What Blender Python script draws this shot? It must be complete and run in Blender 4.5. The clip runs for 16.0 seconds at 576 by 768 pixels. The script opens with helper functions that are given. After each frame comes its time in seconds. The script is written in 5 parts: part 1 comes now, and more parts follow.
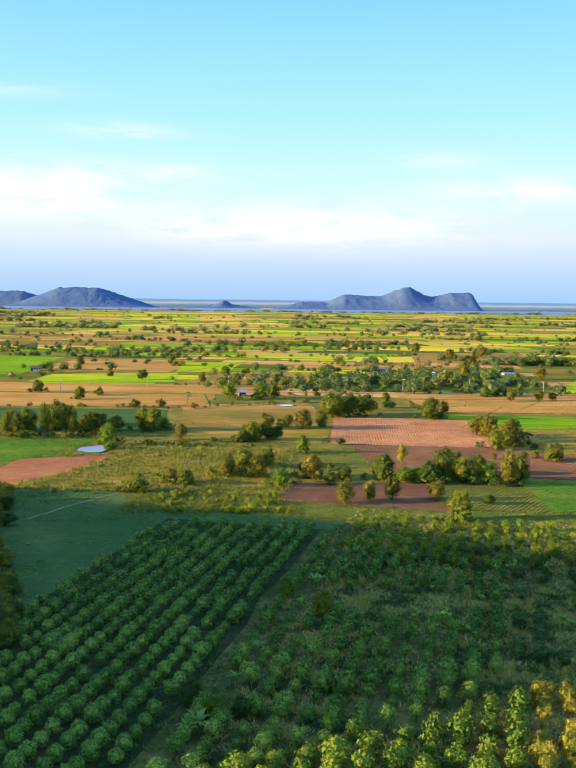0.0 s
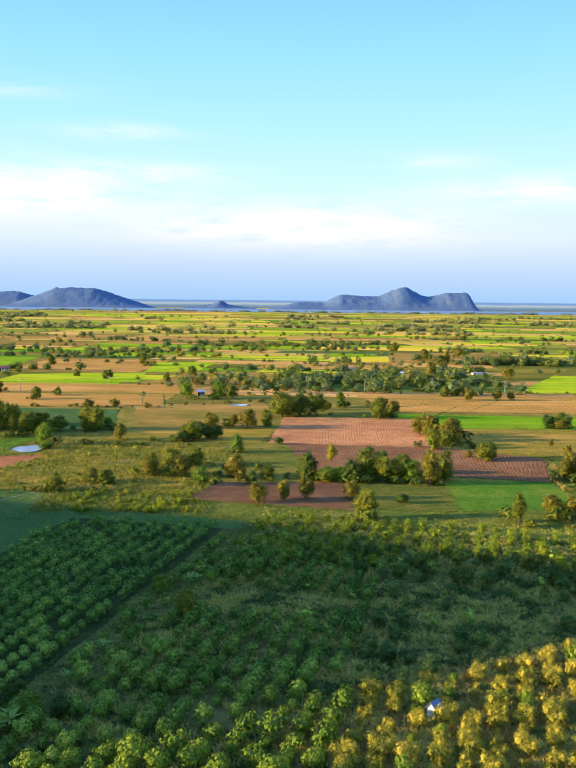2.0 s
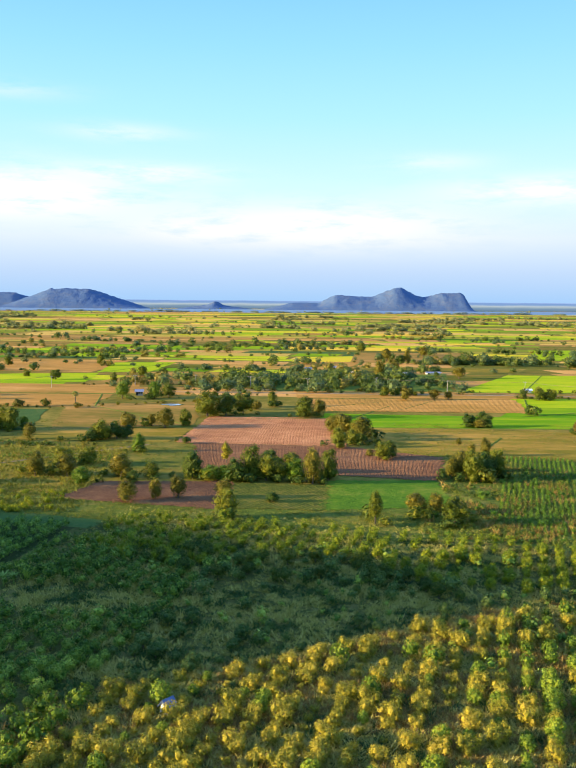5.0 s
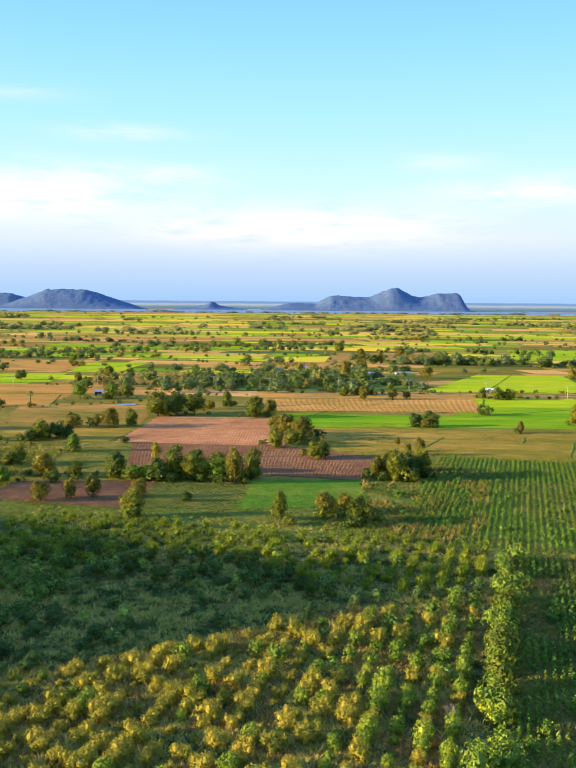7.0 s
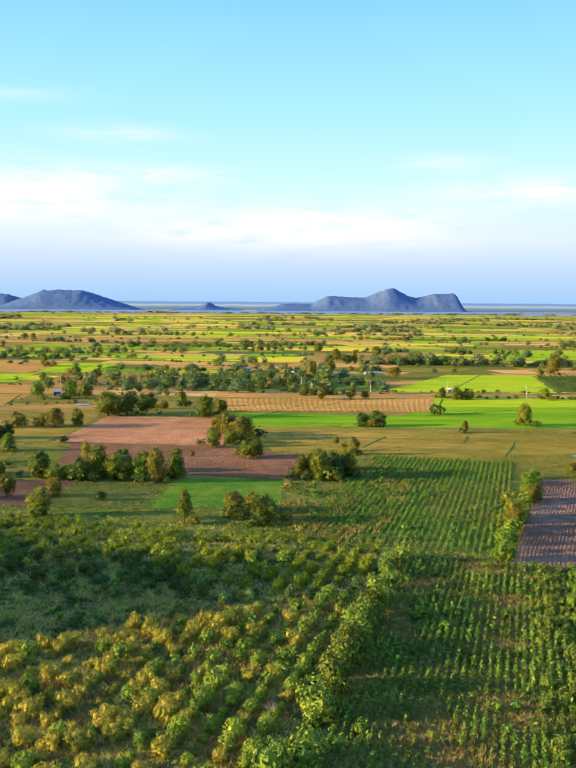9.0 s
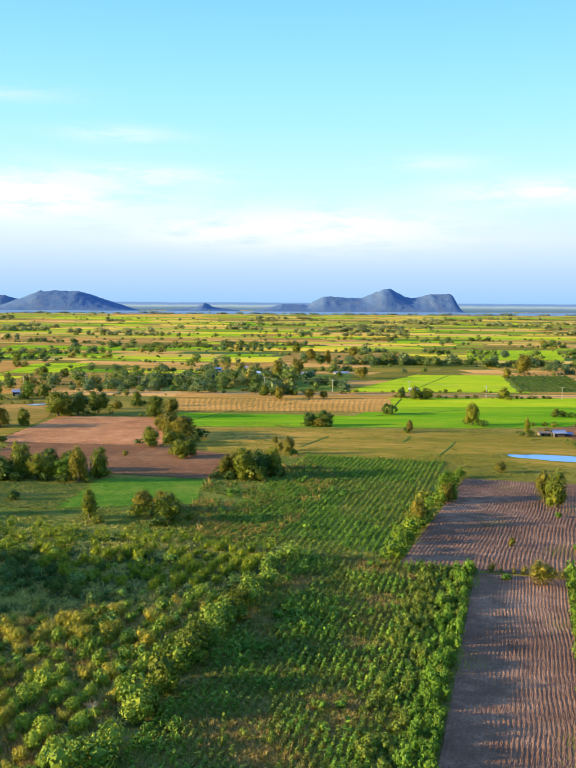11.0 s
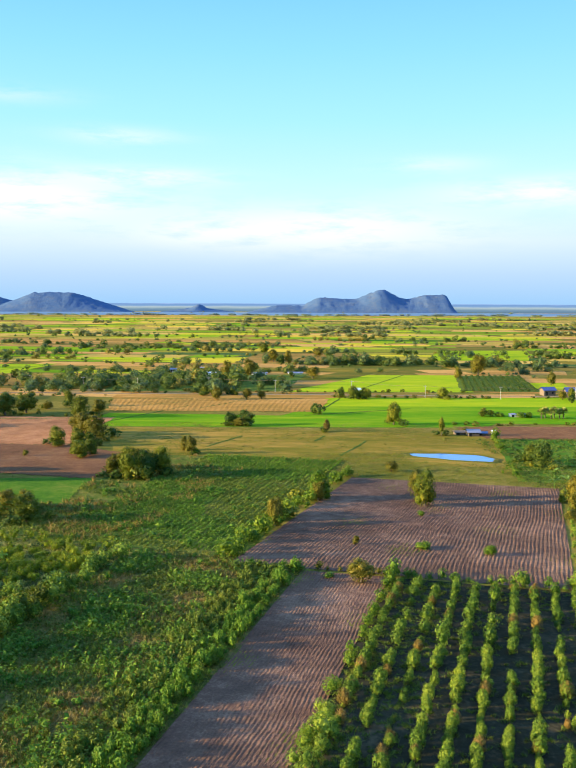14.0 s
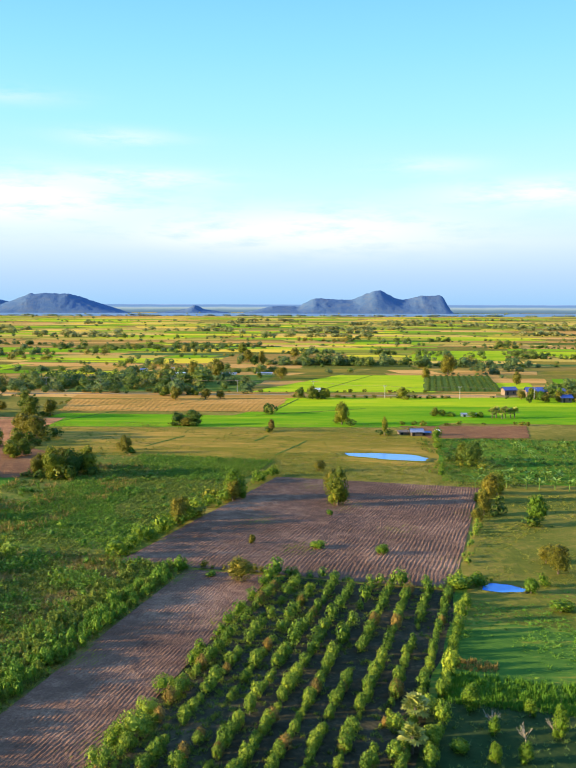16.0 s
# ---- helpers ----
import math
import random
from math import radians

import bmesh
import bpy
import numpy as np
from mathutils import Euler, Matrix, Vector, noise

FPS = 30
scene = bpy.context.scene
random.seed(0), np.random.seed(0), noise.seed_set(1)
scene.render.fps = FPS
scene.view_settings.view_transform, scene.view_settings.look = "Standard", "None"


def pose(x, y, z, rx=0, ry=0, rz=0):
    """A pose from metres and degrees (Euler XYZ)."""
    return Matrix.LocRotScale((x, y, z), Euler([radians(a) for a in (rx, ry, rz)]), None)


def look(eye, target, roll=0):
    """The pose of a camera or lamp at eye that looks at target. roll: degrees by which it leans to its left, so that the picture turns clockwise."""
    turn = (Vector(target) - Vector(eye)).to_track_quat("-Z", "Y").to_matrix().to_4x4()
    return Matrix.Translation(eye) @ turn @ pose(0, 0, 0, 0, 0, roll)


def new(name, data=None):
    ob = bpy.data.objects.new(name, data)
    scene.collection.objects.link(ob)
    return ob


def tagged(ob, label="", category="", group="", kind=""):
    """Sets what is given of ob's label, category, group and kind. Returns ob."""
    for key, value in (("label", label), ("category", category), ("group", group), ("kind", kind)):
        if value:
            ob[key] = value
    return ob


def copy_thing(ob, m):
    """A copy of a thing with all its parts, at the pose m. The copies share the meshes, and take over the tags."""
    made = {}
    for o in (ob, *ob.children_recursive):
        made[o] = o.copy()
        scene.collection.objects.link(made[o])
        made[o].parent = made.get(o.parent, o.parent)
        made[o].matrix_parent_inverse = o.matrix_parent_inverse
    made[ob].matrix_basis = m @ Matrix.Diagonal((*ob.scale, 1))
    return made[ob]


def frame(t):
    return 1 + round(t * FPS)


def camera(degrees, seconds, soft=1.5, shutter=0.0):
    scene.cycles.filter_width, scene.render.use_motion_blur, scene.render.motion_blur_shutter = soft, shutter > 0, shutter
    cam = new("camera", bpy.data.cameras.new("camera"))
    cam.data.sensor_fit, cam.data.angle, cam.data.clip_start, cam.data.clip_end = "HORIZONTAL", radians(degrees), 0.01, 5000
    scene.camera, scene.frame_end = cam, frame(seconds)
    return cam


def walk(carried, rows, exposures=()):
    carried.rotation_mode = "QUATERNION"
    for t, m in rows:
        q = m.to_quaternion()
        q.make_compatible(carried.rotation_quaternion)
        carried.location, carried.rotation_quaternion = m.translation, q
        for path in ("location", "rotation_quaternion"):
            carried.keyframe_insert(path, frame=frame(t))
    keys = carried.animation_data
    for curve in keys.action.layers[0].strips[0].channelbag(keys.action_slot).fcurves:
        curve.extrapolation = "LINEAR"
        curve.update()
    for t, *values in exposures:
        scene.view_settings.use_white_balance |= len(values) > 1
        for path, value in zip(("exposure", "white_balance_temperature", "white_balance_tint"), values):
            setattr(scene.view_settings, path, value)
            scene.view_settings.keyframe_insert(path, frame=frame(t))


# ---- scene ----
cam = camera(36.2, 16.0, soft=1.5)


def eye_at(t):
    """The drone's even sideways glide."""
    s = t / 16
    return pose(159.99 * s - 2.916 * s * s, 2.563 * s - 0.656 * s * s, 46 - 0.731 * s - 1.083 * s * s,
                90 + math.degrees(-0.09501 + 0.00214 * s + 0.00317 * s * s),
                math.degrees(-0.0113 + 0.00725 * s + 0.00122 * s * s), math.degrees(0.0034 * s - 0.00254 * s * s))


# the clip's own white balance drifts from warm to cool on the way
walk(cam, [(t, eye_at(t)) for t in range(17)], [(0, 1.6, 6630, 13), (8, 1.6, 6650, 13.5), (12, 1.6, 6430, 7), (16, 1.6, 6420, 7)])

# ---- sky, sun ----
SUN_UP, SUN_AZ = radians(11.5), Vector((-1.0, -0.14, 0)).normalized()
world = bpy.data.worlds.new("sky")
scene.world = world
world.use_nodes = True


class Nodes:
    """A short way to write node trees."""

    def __init__(self, tree):
        self.t = tree
        tree.nodes.clear()

    def add(self, kind, ins=None):
        n = self.t.nodes.new(kind)
        for k, v in (ins or {}).items():
            s = n.inputs[k]
            if isinstance(v, bpy.types.NodeSocket):
                self.t.links.new(v, s)
            else:
                s.default_value = v
        return n

    def math(self, op, a, b=0.0, c=0.0, clamp=False):
        n = self.add("ShaderNodeMath", {0: a, 1: b, 2: c})
        n.operation, n.use_clamp = op, clamp
        return n.outputs[0]

    def noise(self, vec, scale, detail=3.0, rough=0.55):
        return self.add("ShaderNodeTexNoise", {"Vector": vec, "Scale": scale, "Detail": detail, "Roughness": rough}).outputs["Fac"]

    def ramp(self, fac, stops, interp="LINEAR"):
        n = self.add("ShaderNodeValToRGB", {"Fac": fac})
        n.color_ramp.interpolation = interp
        e = n.color_ramp.elements
        while len(e) < len(stops):
            e.new(0.5)
        for el, (p, c) in zip(e, stops):
            el.position, el.color = p, (*c, 1) if len(c) == 3 else c
        return n.outputs["Color"]

    def mix(self, fac, a, b, blend="MIX"):
        n = self.add("ShaderNodeMix", {0: fac})
        n.data_type, n.blend_type = "RGBA", blend
        for i, v in ((6, a), (7, b)):
            if isinstance(v, bpy.types.NodeSocket):
                self.t.links.new(v, n.inputs[i])
            else:
                n.inputs[i].default_value = (*v, 1)
        return n.outputs[2]


def build_sky():
    n = Nodes(world.node_tree)
    way = n.add("ShaderNodeTexCoord").outputs["Generated"]
    xyz = n.add("ShaderNodeSeparateXYZ", {0: way})
    x, y, z = xyz.outputs
    up = n.math("MULTIPLY", n.math("ARCSINE", z), 180 / math.pi)
    side = n.math("MULTIPLY", n.math("ARCTAN2", x, y), 180 / math.pi)
    clear = n.ramp(n.math("DIVIDE", up, 60.0, clamp=True), [
        (0.0, (0.165, 0.285, 0.44)), (0.03, (0.235, 0.325, 0.445)), (0.065, (0.335, 0.40, 0.455)), (0.12, (0.29, 0.445, 0.46)),
        (0.19, (0.20, 0.405, 0.455)), (0.26, (0.145, 0.35, 0.45)), (0.33, (0.105, 0.29, 0.445)), (0.55, (0.15, 0.335, 0.67)), (1.0, (0.142, 0.305, 0.79))])
    air = n.add("ShaderNodeTexSky")
    air.sky_type, air.sun_disc, air.sun_elevation = "NISHITA", False, SUN_UP
    air.sun_rotation = math.atan2(SUN_AZ.x, SUN_AZ.y)
    air = n.mix(1.0, air.outputs[0], (0.04, 0.04, 0.04), "MULTIPLY")
    sky = n.mix(0.06, clear, air)
    # thin high cloud, drawn out along the horizon
    low = n.add("ShaderNodeCombineXYZ", {0: n.math("MULTIPLY", side, 0.16), 1: n.math("MULTIPLY", up, 0.75), 2: 3.0}).outputs[0]
    grain = n.noise(low, 1.6, 6.0, 0.62)
    body = None
    for a, e, ra, re, amount in ((-18.5, 6.4, 8.5, 1.5, 1.25), (2.0, 4.8, 9.0, 1.3, 1.0), (16.5, 6.9, 6.5, 0.8, 0.9),
                                 (-9.0, 7.9, 4.5, 0.5, 0.7), (-10.5, 10.3, 3.4, 0.5, 0.45), (9.0, 8.7, 3.2, 0.5, 0.4),
                                 (-6.5, 4.4, 3.5, 0.7, 0.35), (-18.0, 12.4, 4.0, 0.5, 0.3), (45, 8, 14, 2.5, 0.8), (-48, 9, 15, 3, 0.8)):
        d = n.math("ADD", n.math("POWER", n.math("DIVIDE", n.math("SUBTRACT", side, a), ra), 2.0),
                   n.math("POWER", n.math("DIVIDE", n.math("SUBTRACT", up, e), re), 2.0))
        m = n.math("MULTIPLY", n.math("EXPONENT", n.math("MULTIPLY", d, -1.0)), amount)
        body = m if body is None else n.math("ADD", body, m)
    veil = n.math("MULTIPLY", body, n.math("MULTIPLY_ADD", grain, 4.2, -1.25, clamp=True), clamp=True)
    sky = n.mix(veil, sky, (0.455, 0.455, 0.455))
    bg = n.add("ShaderNodeBackground", {"Color": sky, "Strength": 0.784})
    n.add("ShaderNodeOutputWorld", {"Surface": bg.outputs[0]})


build_sky()
sun = new("sun", bpy.data.lights.new("sun", "SUN"))
sun.data.energy, sun.data.angle, sun.data.color = 5.35, radians(0.55), (1.0, 0.77, 0.42)
sun.matrix_world = look(SUN_AZ * 1000 * math.cos(SUN_UP) + Vector((0, 0, 1000 * math.sin(SUN_UP))), (0, 0, 0))


# ---- materials ----
def make(name, rough=0.85, spec=0.2):
    m = bpy.data.materials.new(name)
    m.use_nodes = True
    n = Nodes(m.node_tree)
    b = n.add("ShaderNodeBsdfPrincipled", {"Roughness": rough, "Specular IOR Level": spec})
    n.add("ShaderNodeOutputMaterial", {"Surface": b.outputs[0]})
    return m, n, b


def earth(name, stops, big=0.05, fine=1.5, bump=0.4, rough=0.9, island=0.0, stretch=None, turn=0.0, deep=0.3):
    """Ground cover: broad patches, fine grain and a little relief, in metres."""
    m, n, b = make(name, rough, 0.02)
    pos = n.add("ShaderNodeNewGeometry").outputs["Position"]
    if stretch:
        pos = n.add("ShaderNodeMapping", {"Vector": n.add("ShaderNodeMapping", {"Vector": pos, "Rotation": (0, 0, turn)}).outputs[0],
                                          "Scale": stretch}).outputs[0]
    a = n.noise(pos, big, 4.0, 0.6)
    c = n.noise(pos, fine, 5.0, 0.7)
    mid = n.noise(pos, (big * fine) ** 0.5, 4.0, 0.65)
    f = n.math("ADD", n.math("MULTIPLY", a, 0.40), n.math("ADD", n.math("MULTIPLY", mid, 0.30), n.math("MULTIPLY", c, 0.30)))
    if island:
        r = n.add("ShaderNodeNewGeometry").outputs["Random Per Island"]
        f = n.math("ADD", f, n.math("MULTIPLY_ADD", r, island, -island / 2))
    f = n.math("MULTIPLY_ADD", f, 3.0, -1.0, clamp=True)
    col = n.ramp(f, stops)
    n.t.links.new(col, b.inputs["Base Color"])
    bp = n.add("ShaderNodeBump", {"Strength": bump, "Distance": deep, "Height": c})
    n.t.links.new(bp.outputs[0], b.inputs["Normal"])
    return m


def leafy(name, dark, mid, light, rough=0.55, thin_share=0.14):
    """Leaves: every leaf has its own tone, every plant its own cast."""
    m, n, b = make(name, rough, 0.1)
    r = n.add("ShaderNodeNewGeometry").outputs["Random Per Island"]
    o = n.add("ShaderNodeObjectInfo").outputs["Random"]
    pos = n.add("ShaderNodeNewGeometry").outputs["Position"]
    k = n.noise(pos, 0.12, 2.0)
    f = n.math("ADD", n.math("MULTIPLY", r, 0.55), n.math("ADD", n.math("MULTIPLY", o, 0.25), n.math("MULTIPLY_ADD", k, 0.6, -0.2)), clamp=True)
    col = n.ramp(f, [(0.1, dark), (0.5, mid), (0.95, light)])
    n.t.links.new(col, b.inputs["Base Color"])
    thin = n.add("ShaderNodeBsdfTranslucent", {"Color": n.mix(1.0, col, (1.25, 1.25, 0.8), "MULTIPLY")})
    both = n.add("ShaderNodeMixShader", {0: thin_share, 1: b.outputs[0], 2: thin.outputs[0]})
    n.add("ShaderNodeOutputMaterial", {"Surface": both.outputs[0]}).is_active_output = True
    return m


def plain(name, col, rough=0.6, metal=0.0, vary=0.15, scale=2.0):
    m, n, b = make(name, rough, 0.3)
    pos = n.add("ShaderNodeNewGeometry").outputs["Position"]
    f = n.noise(pos, scale, 4.0)
    c = n.mix(f, tuple(v * (1 - vary) for v in col), tuple(min(1, v * (1 + vary)) for v in col))
    n.t.links.new(c, b.inputs["Base Color"])
    b.inputs["Metallic"].default_value = metal
    return m


MAT = {
    "meadow": earth("meadow", [(0.0, (0.066, 0.080, 0.013)), (0.5, (0.160, 0.134, 0.021)), (1.0, (0.35, 0.235, 0.055))], 0.03, 0.45),
    # dark base stands for shade in the gaps between pale grass clumps
    "scrub": earth("scrub_ground", [(0.0, (0.030, 0.044, 0.010)), (0.5, (0.080, 0.086, 0.020)), (1.0, (0.24, 0.19, 0.055))], 0.06, 1.2, 1.0),
    # near-black so the gaps between the mango crowns look shaded
    "shaded_orchard_floor": earth("shaded_orchard_floor", [(0.0, (0.013, 0.028, 0.007)), (0.6, (0.030, 0.046, 0.012)), (1.0, (0.075, 0.070, 0.022))], 0.08, 1.2),
    "crop_soil": earth("crop_soil", [(0.0, (0.042, 0.060, 0.010)), (0.5, (0.100, 0.102, 0.022)), (1.0, (0.27, 0.17, 0.055))], 0.09, 1.4, 0.8),
    # dark soil, lowered further for the shade that the rows cast on it
    "dark_shaded_soil": earth("dark_shaded_soil", [(0.0, (0.019, 0.020, 0.010)), (0.55, (0.042, 0.038, 0.020)), (1.0, (0.105, 0.078, 0.040))], 0.1, 1.6),
    "pasture": earth("pasture", [(0.0, (0.026, 0.066, 0.018)), (0.5, (0.056, 0.108, 0.026)), (1.0, (0.13, 0.142, 0.042))], 0.04, 0.7, 0.7),
    "lawn": earth("lawn", [(0.0, (0.030, 0.085, 0.010)), (0.5, (0.075, 0.155, 0.012)), (1.0, (0.19, 0.20, 0.028))], 0.06, 0.6, 0.6),
    "rice_green": earth("rice_green", [(0.0, (0.046, 0.135, 0.004)), (0.5, (0.110, 0.245, 0.004)), (1.0, (0.27, 0.335, 0.010))], 0.03, 0.3, 0.5, island=0.4, stretch=(0.25, 1, 1)),
    "rice_lime": earth("rice_lime", [(0.0, (0.12, 0.235, 0.004)), (0.5, (0.25, 0.355, 0.006)), (1.0, (0.45, 0.43, 0.014))], 0.018, 0.2, 0.4, island=0.45, stretch=(0.3, 1, 1)),
    "rice_yellow": earth("rice_yellow", [(0.0, (0.20, 0.31, 0.008)), (0.4, (0.47, 0.42, 0.016)), (1.0, (0.64, 0.40, 0.040))], 0.012, 0.15, 0.3, island=0.5, stretch=(0.35, 1, 1)),
    "stubble": earth("stubble", [(0.0, (0.12, 0.115, 0.016)), (0.3, (0.27, 0.155, 0.030)), (0.6, (0.40, 0.200, 0.044)), (1.0, (0.55, 0.29, 0.08))], 0.028, 0.4, 0.6, island=0.4, stretch=(0.3, 1, 1), turn=0.1),
    "brown_field": earth("brown_field", [(0.0, (0.085, 0.105, 0.012)), (0.5, (0.24, 0.148, 0.030)), (1.0, (0.42, 0.22, 0.06))], 0.025, 0.4, 0.5, island=0.4, stretch=(0.3, 1, 1), turn=0.1),
    "fallow": earth("fallow", [(0.0, (0.060, 0.088, 0.010)), (0.5, (0.200, 0.150, 0.018)), (1.0, (0.46, 0.25, 0.055))], 0.045, 0.5, 0.8, island=0.3, stretch=(0.25, 1, 1), turn=0.15),
    "furrow": earth("furrowed_soil", [(0.0, (0.070, 0.036, 0.022)), (0.5, (0.165, 0.088, 0.054)), (1.0, (0.37, 0.205, 0.122))], 0.05, 3.0, 0.8, deep=0.12),
    "pink_soil": earth("pale_tilled_soil", [(0.0, (0.19, 0.075, 0.034)), (0.5, (0.42, 0.175, 0.070)), (1.0, (0.64, 0.32, 0.135))], 0.03, 1.5, 0.8),
    "maroon_soil": earth("maroon_soil", [(0.0, (0.105, 0.048, 0.024)), (0.5, (0.190, 0.088, 0.040)), (1.0, (0.31, 0.155, 0.068))], 0.05, 1.5, 0.8),
    "red_soil": earth("red_soil", [(0.0, (0.20, 0.070, 0.030)), (0.5, (0.33, 0.125, 0.052)), (1.0, (0.45, 0.20, 0.085))], 0.05, 1.0, 0.6),
    "bund": earth("bund_grass", [(0.0, (0.05, 0.09, 0.012)), (0.5, (0.10, 0.14, 0.02)), (1.0, (0.19, 0.18, 0.04))], 0.1, 0.8, 0.8),
    "track": earth("dust_track", [(0.0, (0.16, 0.11, 0.06)), (0.5, (0.24, 0.17, 0.10)), (1.0, (0.34, 0.25, 0.15))], 0.1, 1.0, 0.5),
    # light split into leaf colours: mango for shade, mango_sun and mango_mid for sun
    "mango": leafy("mango_leaves", (0.020, 0.062, 0.012), (0.125, 0.235, 0.036), (0.36, 0.46, 0.07)),
    "mango_sun": leafy("sunlit_mango_leaves", (0.026, 0.066, 0.009), (0.104, 0.170, 0.017), (0.29, 0.33, 0.032)),
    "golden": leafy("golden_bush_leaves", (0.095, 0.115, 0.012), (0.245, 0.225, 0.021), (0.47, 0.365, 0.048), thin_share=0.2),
    "broad": leafy("broad_tree_leaves", (0.030, 0.054, 0.007), (0.105, 0.130, 0.012), (0.27, 0.245, 0.022), thin_share=0.26),
    "dark": leafy("dark_tree_leaves", (0.016, 0.044, 0.009), (0.052, 0.092, 0.014), (0.15, 0.17, 0.022), thin_share=0.26),
    "olive": leafy("olive_tree_leaves", (0.040, 0.050, 0.008), (0.125, 0.118, 0.015), (0.28, 0.215, 0.026), thin_share=0.26),
    "bright": leafy("bright_tree_leaves", (0.030, 0.075, 0.007), (0.090, 0.158, 0.012), (0.22, 0.265, 0.022), thin_share=0.26),
    "yellow": leafy("yellow_tree_leaves", (0.14, 0.14, 0.012), (0.30, 0.26, 0.02), (0.42, 0.36, 0.04)),
    "red": leafy("rusty_tree_leaves", (0.06, 0.055, 0.012), (0.13, 0.095, 0.02), (0.22, 0.15, 0.03)),
    "crop_tall": leafy("tall_weed_leaves", (0.025, 0.076, 0.009), (0.078, 0.162, 0.014), (0.195, 0.27, 0.026)),
    "belt_leaf": leafy("belt_tree_leaves", (0.050, 0.088, 0.020), (0.105, 0.146, 0.026), (0.21, 0.225, 0.042), thin_share=0.26),
    "mango_mid": leafy("sunlit_mango_mid_leaves", (0.034, 0.080, 0.009), (0.122, 0.188, 0.016), (0.32, 0.365, 0.032)),
    # leaf colour yellowed as if low sun caught the crowns
    "sapling": leafy("sunlit_sapling_leaves", (0.050, 0.095, 0.008), (0.155, 0.205, 0.012), (0.37, 0.365, 0.022), thin_share=0.26),
    "pale_field": earth("pale_dry_paddy", [(0.0, (0.17, 0.20, 0.014)), (0.45, (0.36, 0.27, 0.035)), (1.0, (0.56, 0.34, 0.075))], 0.012, 0.15, 0.3, island=0.5, stretch=(0.35, 1, 1)),
    "far_olive": leafy("belt_olive_leaves", (0.095, 0.102, 0.022), (0.20, 0.180, 0.034), (0.36, 0.285, 0.055), thin_share=0.26),
    "pasture_blade": leafy("pasture_blades", (0.050, 0.098, 0.020), (0.095, 0.150, 0.030), (0.18, 0.20, 0.05)),
    # greener copy of the grass for ground in the hill's shade
    "shade_blade": leafy("shade_grass_blades", (0.110, 0.155, 0.034), (0.205, 0.235, 0.056), (0.33, 0.31, 0.09)),
    "flush": leafy("rusty_young_leaves", (0.07, 0.062, 0.014), (0.165, 0.118, 0.026), (0.30, 0.18, 0.05)),
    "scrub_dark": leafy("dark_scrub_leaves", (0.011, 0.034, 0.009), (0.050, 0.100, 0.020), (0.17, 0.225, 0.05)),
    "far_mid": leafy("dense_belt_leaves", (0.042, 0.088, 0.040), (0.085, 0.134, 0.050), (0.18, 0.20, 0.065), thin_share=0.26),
    # the next two leaf tones are paler and greyer to paint in distance haze
    "hazed_far_leaf": leafy("hazed_tree_leaves", (0.155, 0.185, 0.070), (0.215, 0.23, 0.082), (0.30, 0.28, 0.095), thin_share=0.26),
    "hazed_woods_leaf": leafy("hazed_wood_leaves", (0.14, 0.19, 0.17), (0.21, 0.26, 0.22), (0.30, 0.33, 0.25), thin_share=0.26),
    "lawn_blade": leafy("lawn_blades", (0.045, 0.115, 0.012), (0.095, 0.205, 0.018), (0.19, 0.29, 0.03)),
    "weed_ground": earth("weedy_ground", [(0.0, (0.042, 0.074, 0.012)), (0.5, (0.092, 0.122, 0.018)), (1.0, (0.25, 0.19, 0.045))], 0.08, 0.9, 0.8),
    # dark and gold ends of the ramp stand for shaded and sunlit patches
    "short_grass": earth("short_grass", [(0.0, (0.030, 0.082, 0.013)), (0.5, (0.072, 0.140, 0.020)), (1.0, (0.36, 0.245, 0.036))], 0.05, 0.8, 0.7, stretch=(0.35, 1, 1)),
    # shade over the sapling plot is put into this dark green
    "shaded_sapling_floor": earth("shaded_sapling_floor", [(0.0, (0.013, 0.030, 0.010)), (0.5, (0.028, 0.048, 0.014)), (1.0, (0.065, 0.072, 0.022))], 0.08, 1.2),
    "olive_meadow": earth("olive_meadow", [(0.0, (0.046, 0.076, 0.012)), (0.5, (0.125, 0.124, 0.019)), (1.0, (0.29, 0.19, 0.042))], 0.05, 0.6, 0.8),
    "dry_ground": earth("dry_grass_ground", [(0.0, (0.040, 0.058, 0.012)), (0.5, (0.095, 0.092, 0.022)), (1.0, (0.27, 0.175, 0.055))], 0.08, 0.9, 0.8),
    "field_grass": leafy("field_grass_blades", (0.070, 0.105, 0.012), (0.145, 0.160, 0.020), (0.27, 0.235, 0.035)),
    "scrub_leaf": leafy("scrub_leaves", (0.014, 0.048, 0.008), (0.105, 0.192, 0.025), (0.37, 0.45, 0.065)),
    "crop": leafy("crop_leaves", (0.032, 0.064, 0.010), (0.094, 0.136, 0.016), (0.22, 0.235, 0.03)),
    "crop_dry": leafy("dry_stalks", (0.13, 0.108, 0.034), (0.27, 0.190, 0.056), (0.42, 0.28, 0.09)),
    "grass": leafy("grass_blades", (0.17, 0.175, 0.042), (0.32, 0.30, 0.070), (0.50, 0.41, 0.11), thin_share=0.26),
    "dry_grass": leafy("dry_grass_blades", (0.13, 0.092, 0.024), (0.27, 0.175, 0.045), (0.42, 0.27, 0.08)),
    "palm": leafy("fan_palm_leaves", (0.075, 0.115, 0.02), (0.20, 0.225, 0.045), (0.46, 0.42, 0.14)),
